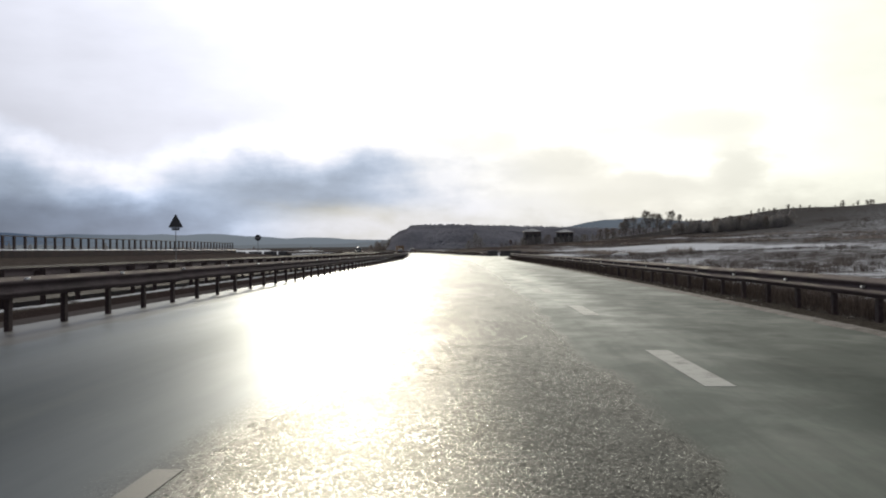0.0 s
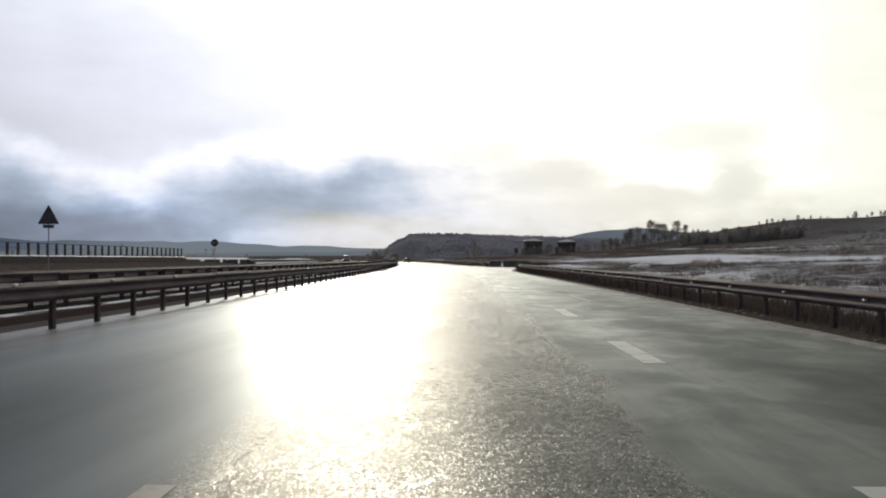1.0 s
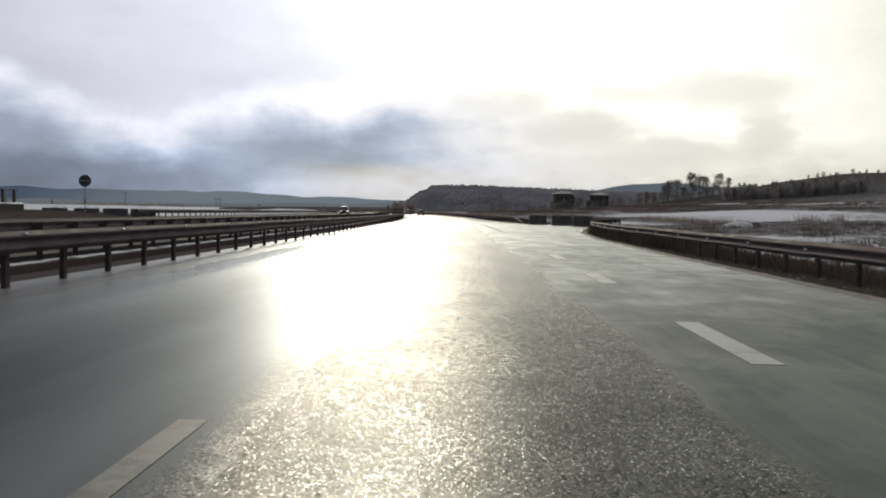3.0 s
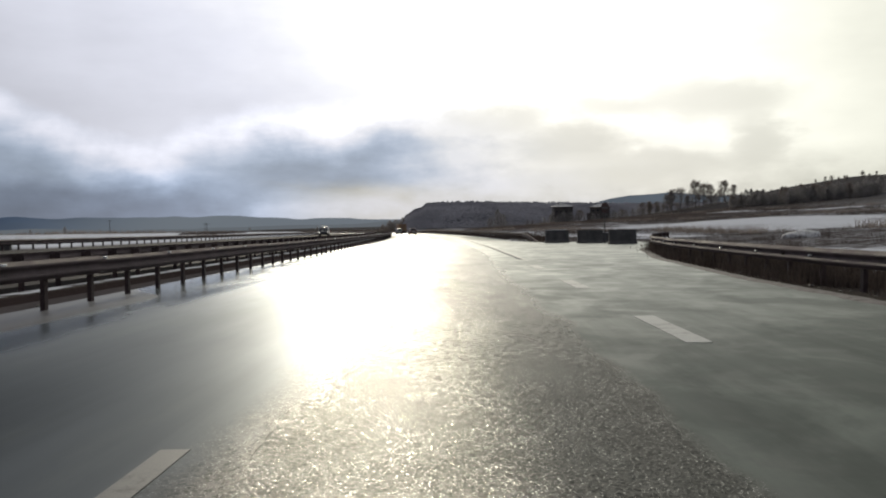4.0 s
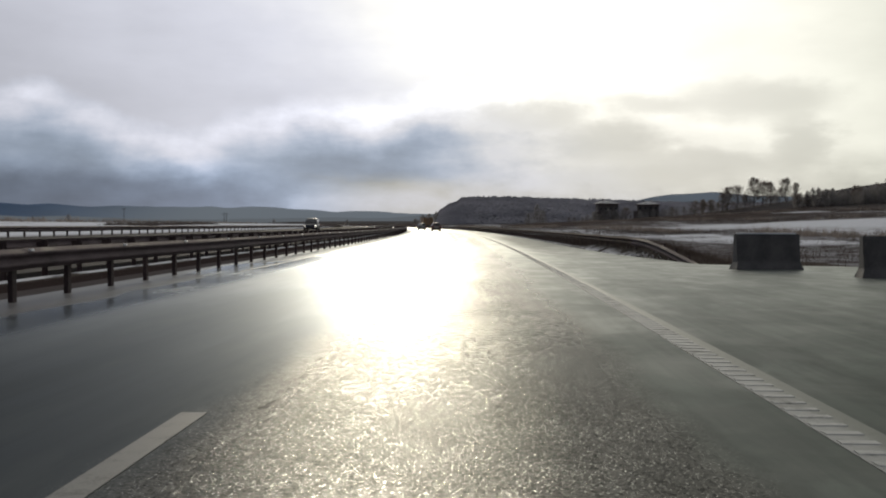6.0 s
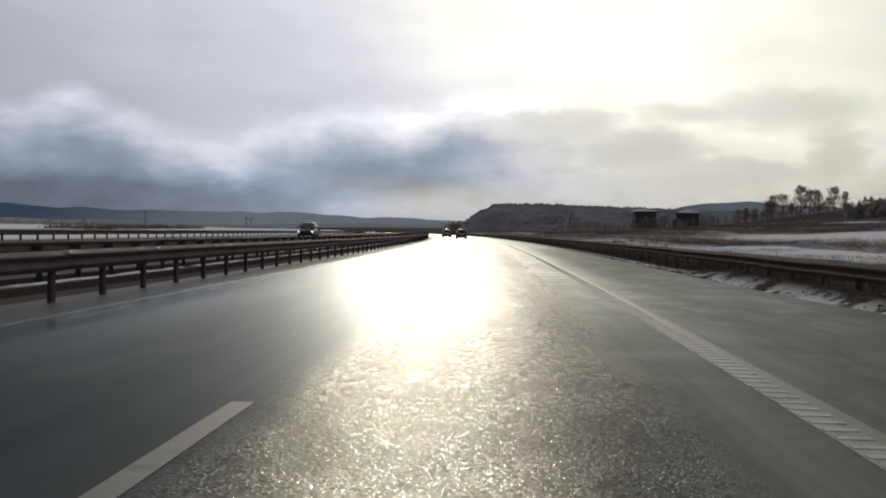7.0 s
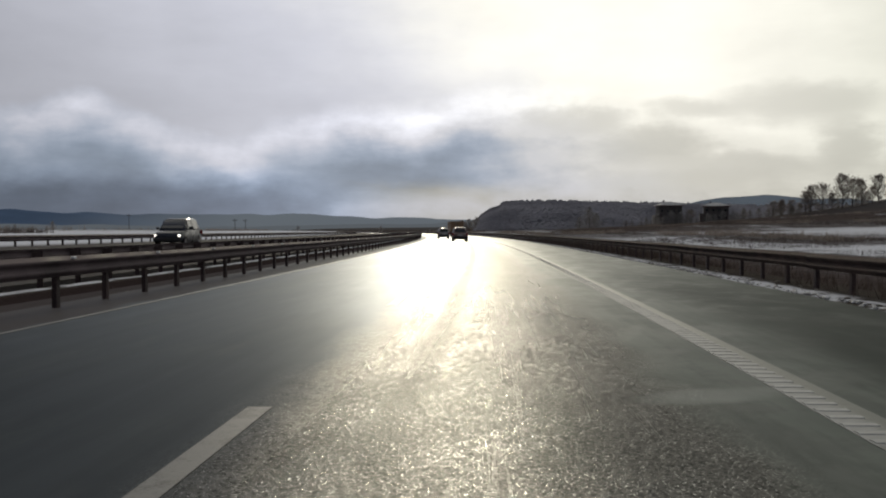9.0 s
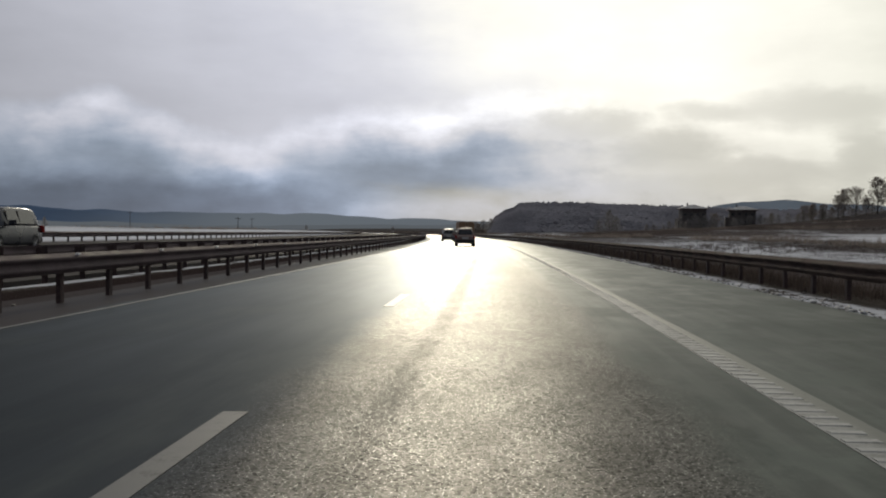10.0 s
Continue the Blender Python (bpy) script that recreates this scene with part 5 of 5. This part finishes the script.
DIRTY_SNOW = mottled("gritty_snow", (0.20, 0.19, 0.18), (0.66, 0.67, 0.69), 5.0, 0.8, 0.0, 0.4, 30.0)


def snow_clods():
    """Ridge of old snow and grit left along the edge of the paving by the plough."""
    rr = random.Random(21)
    bm = bmesh.new()
    for s0, s1, n in ((168, 330, 1800),):
        for i in range(n):
            s = rr.uniform(s0, s1)
            if s < 174:
                s += 8
            u = right_edge(s) + abs(rr.gauss(0.14, 0.16)) + 0.25 * noise.noise(Vector((s * 0.35, 0, 3)))
            k = rr.uniform(0.012, 0.045)
            r = bmesh.ops.create_icosphere(bm, subdivisions=1, radius=k)
            m = Matrix.Translation(place(s, u, terrain(s, u) + k * 0.3)) @ Matrix.Diagonal((rr.uniform(0.7, 1.2), rr.uniform(1.2, 4.0), rr.uniform(0.4, 0.8), 1))
            for v in r["verts"]:
                v.co = m @ (v.co * (1 + 0.3 * noise.noise(v.co * 20 + Vector((s, u, 0)))))
    tagged(mesh_object("snow_clods", bm, DIRTY_SNOW, None, "", True), "clods of old snow along the edge of the asphalt", "snow", kind="stuff")


def grit():
    """Loose stones and clods in the dirt under the guardrails."""
    rr = random.Random(22)
    bm = bmesh.new()
    for i in range(900):
        s = rr.uniform(0, 290)
        u = rr.choice((rr.uniform(-7.4, -6.2), right_edge(s) + rr.uniform(0.1, 1.0)))
        k = rr.uniform(0.015, 0.05)
        r = bmesh.ops.create_icosphere(bm, subdivisions=1, radius=k)
        m = Matrix.Translation(place(s, u, terrain(s, u) + k * 0.2)) @ Matrix.Rotation(rr.uniform(0, 6), 4, "Z") @ Matrix.Diagonal((1, 1.5, 0.7, 1))
        for v in r["verts"]:
            v.co = m @ v.co
    tagged(mesh_object("grit", bm, ROCKY_SOIL), "loose clods and stones along the verges", "gravel", kind="stuff")


def snow_heap(s, u, wide, high):
    """A rounded mound of old snow in the field."""
    bm = bmesh.new()
    r = bmesh.ops.create_icosphere(bm, subdivisions=4, radius=1.0)
    for v in r["verts"]:
        n = 1 + 0.16 * noise.noise(v.co * 1.8) + 0.06 * noise.noise(v.co * 5)
        v.co = Vector((v.co.x * wide * n, v.co.y * wide * 0.8 * n, max(-0.1, v.co.z) * high * n))
    ob = mesh_object("snow_mound", bm, DIRTY_SNOW, None, "", True)
    ob.matrix_world = along(s, u, terrain(s, u) - 0.05, 20)
    tagged(ob, "rounded mound of old grey snow in the field", "snow mound")


snow_heap(193.5, 34.2, 2.1, 0.75)
snow_clods()
grit()


# ---------------------------------------------------------------- houses on the slope
PLASTER = mottled("house_plaster", (0.07, 0.062, 0.06), (0.14, 0.125, 0.118), 0.4, 0.85, 0.0, 0.2, 4.0)
TILES = mottled("roof_tiles", (0.10, 0.05, 0.04), (0.18, 0.09, 0.07), 0.8, 0.8, 0.0, 0.3, 6.0)
WINDOW = mottled("dark_window", (0.012, 0.014, 0.018), (0.03, 0.033, 0.04), 0.5, 0.08, 0.0, 0.0)
FRAME = mottled("window_frame", (0.13, 0.125, 0.12), (0.2, 0.19, 0.18), 0.8, 0.6, 0.0, 0.05)


ROOF_SNOW = mottled("thin_roof_snow", (0.16, 0.15, 0.15), (0.52, 0.53, 0.55), 0.6, 0.8, 0.0, 0.3, 5.0)


def house(x, y, w, d, eave, rise, turn, label):
    s, u = road_coords(x, y)
    z = terrain(s, u)
    eave -= z                                        # eaves are given as heights above the road
    root = thing("house", label, "house", Matrix.Translation((x, y, z)) @ Matrix.Rotation(radians(turn), 4, "Z"), "houses on the slope")
    bm = bmesh.new()
    box(bm, -w / 2, w / 2, -d / 2, d / 2, -1.5, eave, 0.05)
    box(bm, -w / 2 - 0.06, w / 2 + 0.06, -d / 2 - 0.06, d / 2 + 0.06, eave / 2 - 0.12, eave / 2 + 0.12)
    part("wall", bm, PLASTER, root)
    for name, lift, mat, grow_ in (("roof", 0.0, TILES, 1.1), ("snow_cover", 0.16, ROOF_SNOW, 1.02)):
        bm = bmesh.new()
        a, b = w / 2 + grow_, d / 2 + grow_
        c = max(0.6, w / 2 - d / 2 + 0.3)
        lo = [bm.verts.new((sx * a, sy * b, eave - 0.1 + lift)) for sx, sy in ((-1, -1), (1, -1), (1, 1), (-1, 1))]
        up = [bm.verts.new((sx * a, sy * b, eave + 0.12 + lift)) for sx, sy in ((-1, -1), (1, -1), (1, 1), (-1, 1))]
        r0, r1 = bm.verts.new((-c, 0, eave + rise + lift)), bm.verts.new((c, 0, eave + rise + lift))
        bm.faces.new(lo[::-1])
        for i in range(4):
            bm.faces.new((lo[i], lo[(i + 1) % 4], up[(i + 1) % 4], up[i]))
        bm.faces.new((up[0], up[1], r1, r0))
        bm.faces.new((up[1], up[2], r1))
        bm.faces.new((up[2], up[3], r0, r1))
        bm.faces.new((up[3], up[0], r0))
        part(name, bm, mat, root, "thin snow on the roof" if lift else "")
    bm = bmesh.new()
    box(bm, -w * 0.22 - 0.35, -w * 0.22 + 0.35, -0.35, 0.35, eave + 0.5, eave + rise + 1.0, 0.03)
    part("chimney", bm, PLASTER, root)
    for row in (0.18, 0.66):
        for i in range(4):
            cx = -w / 2 + w * (i + 0.5) / 4
            win = None
            bm = bmesh.new()
            box(bm, cx - 0.75, cx + 0.75, -d / 2 - 0.05, -d / 2 + 0.02, eave * row, eave * row + 1.5)
            win = part("window", bm, FRAME, root)
            bm = bmesh.new()
            box(bm, cx - 0.64, cx - 0.04, -d / 2 - 0.08, -d / 2 - 0.052, eave * row + 0.1, eave * row + 1.4)
            box(bm, cx + 0.04, cx + 0.64, -d / 2 - 0.08, -d / 2 - 0.052, eave * row + 0.1, eave * row + 1.4)
            part("pane", bm, WINDOW, win)
    bm = bmesh.new()
    box(bm, -w / 2 - 2.2, -w / 2 + 0.05, -d / 2 + 1, d / 2 - 1, -1.5, eave * 0.55, 0.04)
    part("annex", bm, PLASTER, root)


house(39.1, 787.2, 12.5, 10.5, 14.6, 2.2, 6, "two-storey house with a snow-covered hip roof and dark walls")
house(64.1, 784.0, 13.0, 10.0, 14.0, 2.0, -4, "wide house with a snowy hip roof behind leafless shrubs")


# ---------------------------------------------------------------- left distance: poles, sheds
WOOD = mottled("weathered_pole_wood", (0.05, 0.045, 0.04), (0.11, 0.10, 0.09), 1.0, 0.9, 0.0, 0.3, 10.0)


def utility_pole(x, y, h, label):
    s, u = road_coords(x, y)
    root = thing("utility_pole", label, "utility pole", Matrix.Translation((x, y, terrain(s, u) - 0.3)) @ Matrix.Rotation(0.35, 4, "Z"), "utility poles across the fields")
    bm = bmesh.new()
    tube(bm, (0, 0, -0.5), (0, 0, h), 0.22, 0.14, 8)
    part("pole", bm, WOOD, root)
    bm = bmesh.new()
    box(bm, -1.5, 1.5, -0.1, 0.1, h - 0.9, h - 0.68, 0.02)
    part("crossarm", bm, WOOD, root)
    for xx in (-1.3, 0.0, 1.3):
        bm = bmesh.new()
        tube(bm, (xx, 0, h - 0.68), (xx, 0, h - 0.42), 0.07, 0.05, 6)
        part("insulator", bm, SIGN_BACK, root)


for x, y, h in ((-269, 771, 10.5), (-184, 711, 6.5), (-330, 700, 10.0), (-232, 868, 8.0)):
    utility_pole(x, y, h, "slim wooden utility pole in the far field")
for x, y, sc in ((-236.8, 627, 0.48), (-262, 640, 0.35), (-300, 660, 0.5), (-312, 655, 0.55), (-322, 668, 0.5), (-205, 900, 0.5), (-196, 1150, 0.6)):
    plant(GROVE[int(x) % 2], x, y, sc * 1.1, x, 0.3)


# ---------------------------------------------------------------- vehicles
RUBBER = mottled("tyre_rubber", (0.012, 0.012, 0.012), (0.03, 0.03, 0.03), 3.0, 0.8, 0.0, 0.2)
RIM = mottled("alloy_rim", (0.25, 0.25, 0.26), (0.4, 0.4, 0.41), 3.0, 0.35, 0.8, 0.05)
TRIM = mottled("black_plastic_trim", (0.015, 0.015, 0.016), (0.035, 0.034, 0.034), 4.0, 0.6, 0.0, 0.1)
CAR_GLASS = mottled("tinted_car_glass", (0.008, 0.010, 0.012), (0.02, 0.022, 0.025), 2.0, 0.06, 0.0, 0.0)
PLATE = mottled("number_plate", (0.5, 0.5, 0.5), (0.65, 0.65, 0.65), 4.0, 0.4, 0.0, 0.0)


def lamp_material(name, colour, glow):
    m, k, b, pos = material(name, 0.15)
    b.inputs["Base Color"].default_value = (*colour, 1)
    if glow:
        b.inputs["Emission Color"].default_value = (*colour, 1)
        b.inputs["Emission Strength"].default_value = glow
    return m


TAIL_RED = lamp_material("tail_lamp_red", (0.25, 0.01, 0.01), 0.0)
HEAD_ON = lamp_material("headlamp_lit", (1.0, 0.97, 0.9), 3.0)
HEAD_OFF = lamp_material("headlamp_clear", (0.5, 0.5, 0.52), 0.0)


def loft(bm, stations):
    """Closed skin through cross sections of equal point count, with end caps."""
    rings = [[bm.verts.new(p) for p in st] for st in stations]
    for a, b in zip(rings, rings[1:]):
        n = len(a)
        for i in range(n):
            bm.faces.new((a[i], a[(i + 1) % n], b[(i + 1) % n], b[i]))
    bm.faces.new(rings[0][::-1])
    bm.faces.new(rings[-1])
    bmesh.ops.recalc_face_normals(bm, faces=bm.faces)


def rounded(y, w, z0, z1, r, taper=0.0):
    """Rounded rectangle across the car at y."""
    pts = []
    for cx, cz, a0 in ((w - r, z0 + r, -90), (w - taper - r, z1 - r, 0), (-w + taper + r, z1 - r, 90), (-w + r, z0 + r, 180)):
        for i in range(4):
            a = radians(a0 + i * 30)
            pts.append((cx + r * math.cos(a), y, cz + r * math.sin(a)))
    return pts


def wheel(root, x, y, r):
    bm = bmesh.new()
    n = 20
    prof = [(-0.11, r - 0.03), (-0.08, r), (0.08, r), (0.11, r - 0.03), (0.11, r * 0.62), (-0.11, r * 0.62)]
    rings = [[bm.verts.new((x + px, y + pr * math.cos(i * math.tau / n), r + pr * math.sin(i * math.tau / n))) for px, pr in prof] for i in range(n)]
    for i in range(n):
        a, b = rings[i], rings[(i + 1) % n]
        for j in range(len(prof)):
            bm.faces.new((a[j], a[(j + 1) % len(prof)], b[(j + 1) % len(prof)], b[j]))
    bmesh.ops.recalc_face_normals(bm, faces=bm.faces)
    t = part("wheel", bm, RUBBER, root)
    bm = bmesh.new()
    side = 1 if x > 0 else -1
    tube(bm, (x - side * 0.05, y, r), (x + side * 0.09, y, r), r * 0.61, r * 0.57, 16)
    for i in range(5):
        a = i * math.tau / 5
        tube(bm, (x + side * 0.1, y, r), (x + side * 0.1, y + r * 0.55 * math.cos(a), r + r * 0.55 * math.sin(a)), 0.035, 0.03, 5)
    part("rim", bm, RIM, t)


def car(s, u, z, turn, length, width, height, paint, label, lit=False, estate=True):
    root = thing("car", label, "car", along(s, u, z, turn), "cars on the road")
    w, L = width / 2, length / 2
    belt = height * 0.60
    bm = bmesh.new()
    loft(bm, [rounded(-L, w * 0.86, 0.38, belt * 0.86, 0.10, 0.05), rounded(-L + 0.10, w * 0.97, 0.28, belt * 0.97, 0.12, 0.06), rounded(-L + 0.6, w, 0.22, belt, 0.12, 0.06), rounded(0.0, w, 0.20, belt, 0.12, 0.06),
              rounded(L - 1.2, w, 0.22, belt * 0.97, 0.12, 0.07), rounded(L - 0.3, w * 0.95, 0.27, belt * 0.84, 0.12, 0.08), rounded(L, w * 0.80, 0.36, belt * 0.70, 0.10, 0.08)])
    part("body", bm, paint, root, "", True)
    bm = bmesh.new()
    tail = -L + (0.18 if estate else 0.7)
    loft(bm, [rounded(tail, w * 0.88, belt - 0.08, belt + 0.02, 0.04, 0.0), rounded(tail + 0.28, w * 0.90, belt - 0.08, height - 0.07, 0.10, 0.16), rounded(tail + 0.7, w * 0.91, belt - 0.08, height, 0.12, 0.17),
              rounded(0.25, w * 0.91, belt - 0.08, height, 0.12, 0.17), rounded(0.75, w * 0.91, belt - 0.08, height - 0.16, 0.10, 0.16), rounded(L - 1.05, w * 0.88, belt - 0.1, belt - 0.01, 0.04, 0.02)])
    part("cabin", bm, paint, root, "", True)
    # glass, slightly proud of the cabin
    slope = 0.28 / (height - 0.09 - belt)
    bm = bmesh.new()
    z0, z1 = belt + 0.05, height - 0.14
    q = [bm.verts.new((xx, tail + (zz - belt) * slope - 0.02, zz)) for xx, zz in ((-w * 0.74, z0), (w * 0.74, z0), (w * 0.60, z1), (-w * 0.60, z1))]
    f = bm.faces.new(q)
    r = bmesh.ops.extrude_face_region(bm, geom=[f])
    bmesh.ops.translate(bm, vec=(0, 0.03, 0), verts=[e for e in r["geom"] if isinstance(e, bmesh.types.BMVert)])
    part("rear_window", bm, CAR_GLASS, root)
    bm = bmesh.new()
    y0, y1 = L - 1.12, 0.42
    q = [bm.verts.new((xx, yy, zz)) for xx, yy, zz in ((w * 0.74, y0, belt + 0.05), (-w * 0.74, y0, belt + 0.05), (-w * 0.64, y1 + 0.06, height - 0.07), (w * 0.64, y1 + 0.06, height - 0.07))]
    f = bm.faces.new(q)
    r = bmesh.ops.extrude_face_region(bm, geom=[f])
    bmesh.ops.translate(bm, vec=(0, 0.04, 0.03), verts=[e for e in r["geom"] if isinstance(e, bmesh.types.BMVert)])
    part("windscreen", bm, CAR_GLASS, root)
    for sx in (-1, 1):
        for ya, yb in ((tail + 0.55, -0.35), (-0.28, 0.62)):
            bm = bmesh.new()
            q = [bm.verts.new((sx * xx, yy, zz)) for xx, yy, zz in ((w * 0.915, ya, belt + 0.04), (w * 0.915, yb, belt + 0.04), (w * 0.775, yb - 0.05 if yb > 0 else yb, height - 0.14), (w * 0.775, ya + 0.08, height - 0.14))]
            f = bm.faces.new(q)
            r = bmesh.ops.extrude_face_region(bm, geom=[f])
            bmesh.ops.translate(bm, vec=(-sx * 0.03, 0, 0), verts=[e for e in r["geom"] if isinstance(e, bmesh.types.BMVert)])
            bmesh.ops.recalc_face_normals(bm, faces=bm.faces)
            part("side_window", bm, CAR_GLASS, root)
        bm = bmesh.new()
        box(bm, sx * w + sx * 0.02, sx * w + sx * 0.20, 0.62, 0.74, belt + 0.0, belt + 0.14, 0.03)
        bmesh.ops.recalc_face_normals(bm, faces=bm.faces)
        part("mirror", bm, paint, root)
        bm = bmesh.new()
        box(bm, sx * w * 0.90 - 0.11, sx * w * 0.90 + 0.05, -L + 0.0, -L + 0.16, belt * 0.70, belt * 0.98, 0.025)
        part("tail_lamp", bm, TAIL_RED, root)
        bm = bmesh.new()
        box(bm, sx * w * 0.74 - 0.11, sx * w * 0.74 + 0.09, L - 0.16, L - 0.015, belt * 0.58, belt * 0.69, 0.03)
        part("headlamp", bm, HEAD_ON if lit else HEAD_OFF, root, "lit white headlamp" if lit else "")
        for yy in (-L + 0.78, L - 0.82):
            wheel(root, sx * (w - 0.12), yy, 0.32)
    for name, y, zz, hh in (("rear_bumper", -L - 0.03, 0.30, 0.26), ("front_bumper", L - 0.05, 0.26, 0.24)):
        bm = bmesh.new()
        box(bm, -w * 0.9, w * 0.9, y, y + 0.12, zz, zz + hh, 0.05)
        part(name, bm, TRIM, root)
    bm = bmesh.new()
    box(bm, -0.26, 0.26, -L - 0.045, -L - 0.03, 0.62, 0.73)
    part("number_plate", bm, PLATE, root)
    return root


# lighter than the car's own dark paint: glare and haze are put into it
PAINT_BROWN = mottled("haze_paled_brown_car_paint", (0.17, 0.115, 0.10), (0.24, 0.165, 0.145), 0.6, 0.45, 0.0, 0.0)
PAINT_GREY = mottled("silver_car_paint", (0.16, 0.16, 0.165), (0.22, 0.22, 0.225), 0.6, 0.3, 0.5, 0.0)
PAINT_BLUE = mottled("dark_blue_car_paint", (0.02, 0.024, 0.034), (0.035, 0.04, 0.055), 0.6, 0.25, 0.3, 0.0)
car(324.0, -1.6, 0.0, 1.5, 4.2, 1.66, 1.52, PAINT_BROWN, "haze-paled brown hatchback car with a tall tail on wet asphalt")
car(362.0, -3.35, 0.0, 2.0, 4.2, 1.66, 1.52, PAINT_GREY, "grey car driving in the inside lane")
car(276.0, -18.6, 0.285, 180, 4.5, 1.80, 1.64, PAINT_BLUE, "dark oncoming car with lit headlamps", True)

# orange lightened to stand in for the veil of glare over the lorry
BOX_ORANGE = mottled("haze_paled_orange_tarpaulin", (0.24, 0.15, 0.085), (0.36, 0.23, 0.135), 0.5, 0.7, 0.0, 0.2, 6.0)


def truck(s, u):
    root = thing("truck", "lorry with a haze-paled orange-brown box body", "truck", along(s, u, 0.0, 2.5))
    bm = bmesh.new()
    box(bm, -1.25, 1.25, -4.6, 3.2, 1.15, 3.75, 0.06)
    part("box_body", bm, BOX_ORANGE, root)
    for x in (-0.61, 0.61):
        bm = bmesh.new()
        box(bm, x - 0.58, x + 0.58, -4.66, -4.6, 1.25, 3.62, 0.02)
        door = part("door", bm, BOX_ORANGE, root)
        bm = bmesh.new()
        tube(bm, (x * 0.3, -4.69, 1.3), (x * 0.3, -4.69, 3.55), 0.025, None, 6)
        part("lock_rod", bm, RIM, door)
    bm = bmesh.new()
    box(bm, -1.15, 1.15, 3.4, 5.4, 0.75, 3.0, 0.15)
    part("cab", bm, PLATE, root)
    bm = bmesh.new()
    box(bm, -0.45, 0.45, -4.4, 5.2, 0.75, 1.1, 0.03)
    part("chassis", bm, TRIM, root)
    bm = bmesh.new()
    box(bm, -1.2, 1.2, -4.62, -4.5, 0.5, 0.68, 0.02)
    part("rear_bar", bm, TRIM, root)
    for sx in (-1, 1):
        bm = bmesh.new()
        box(bm, sx * 1.0 - 0.16, sx * 1.0 + 0.16, -4.66, -4.58, 0.78, 0.95, 0.015)
        part("tail_lamp", bm, TAIL_RED, root)
        for yy in (-3.2, -1.9, 4.3):
            wheel(root, sx * 1.05, yy, 0.48)
    root.scale = (1.0, 0.9, 0.78)


truck(411.0, -0.2)

ribs()
for i in range(26):
    x = 16 + i * 3.4 + rng.uniform(-2, 2)
    plant(GROVE[i % 2], x, 772 + rng.uniform(-8, 4) - (x - 40) * 0.12, rng.uniform(0.35, 0.62), i, 0.2)

for x, y, sc in ((-4.7, 759, 1.25), (-1, 764, 1.0), (-10, 770, 0.8), (31, 771, 0.85), (35, 768, 0.75), (39, 769, 0.9), (44, 772, 0.8), (48, 775, 0.7), (58, 770, 0.6), (66, 771, 0.6), (72, 774, 0.55)):
    plant(GROVE[int(x) % 2], x, y, sc, x, 0.3)
RED_GROVE = thicket_tree(9, 9.0, "broad reddish-brown leafless thicket at the foot of the hill")
for c in RED_GROVE.children:
    if c.name.startswith("crown"):
        c.data.materials[0] = TWIGS
for i, (x, y, sc) in enumerate(((-120, 1175, 1.0), (-124, 1190, 1.2), (-116, 1185, 1.3), (-111, 1205, 1.5), (-106, 1220, 1.4), (-101, 1215, 1.3), (-130, 1180, 0.8))):
    t = plant(RED_GROVE, x, y, sc, x, 0.5, first=i == 0)
    t.scale = (sc * 1.5, sc * 1.5, sc)
for i in range(16):
    p = hub + ridge_dir * (-38 + i * 4.4) + Vector((0, rng.uniform(-5, 9), 0))
    plant(GROVE[i % 2], p.x, p.y, rng.uniform(0.4, 0.75), i, 0.3)
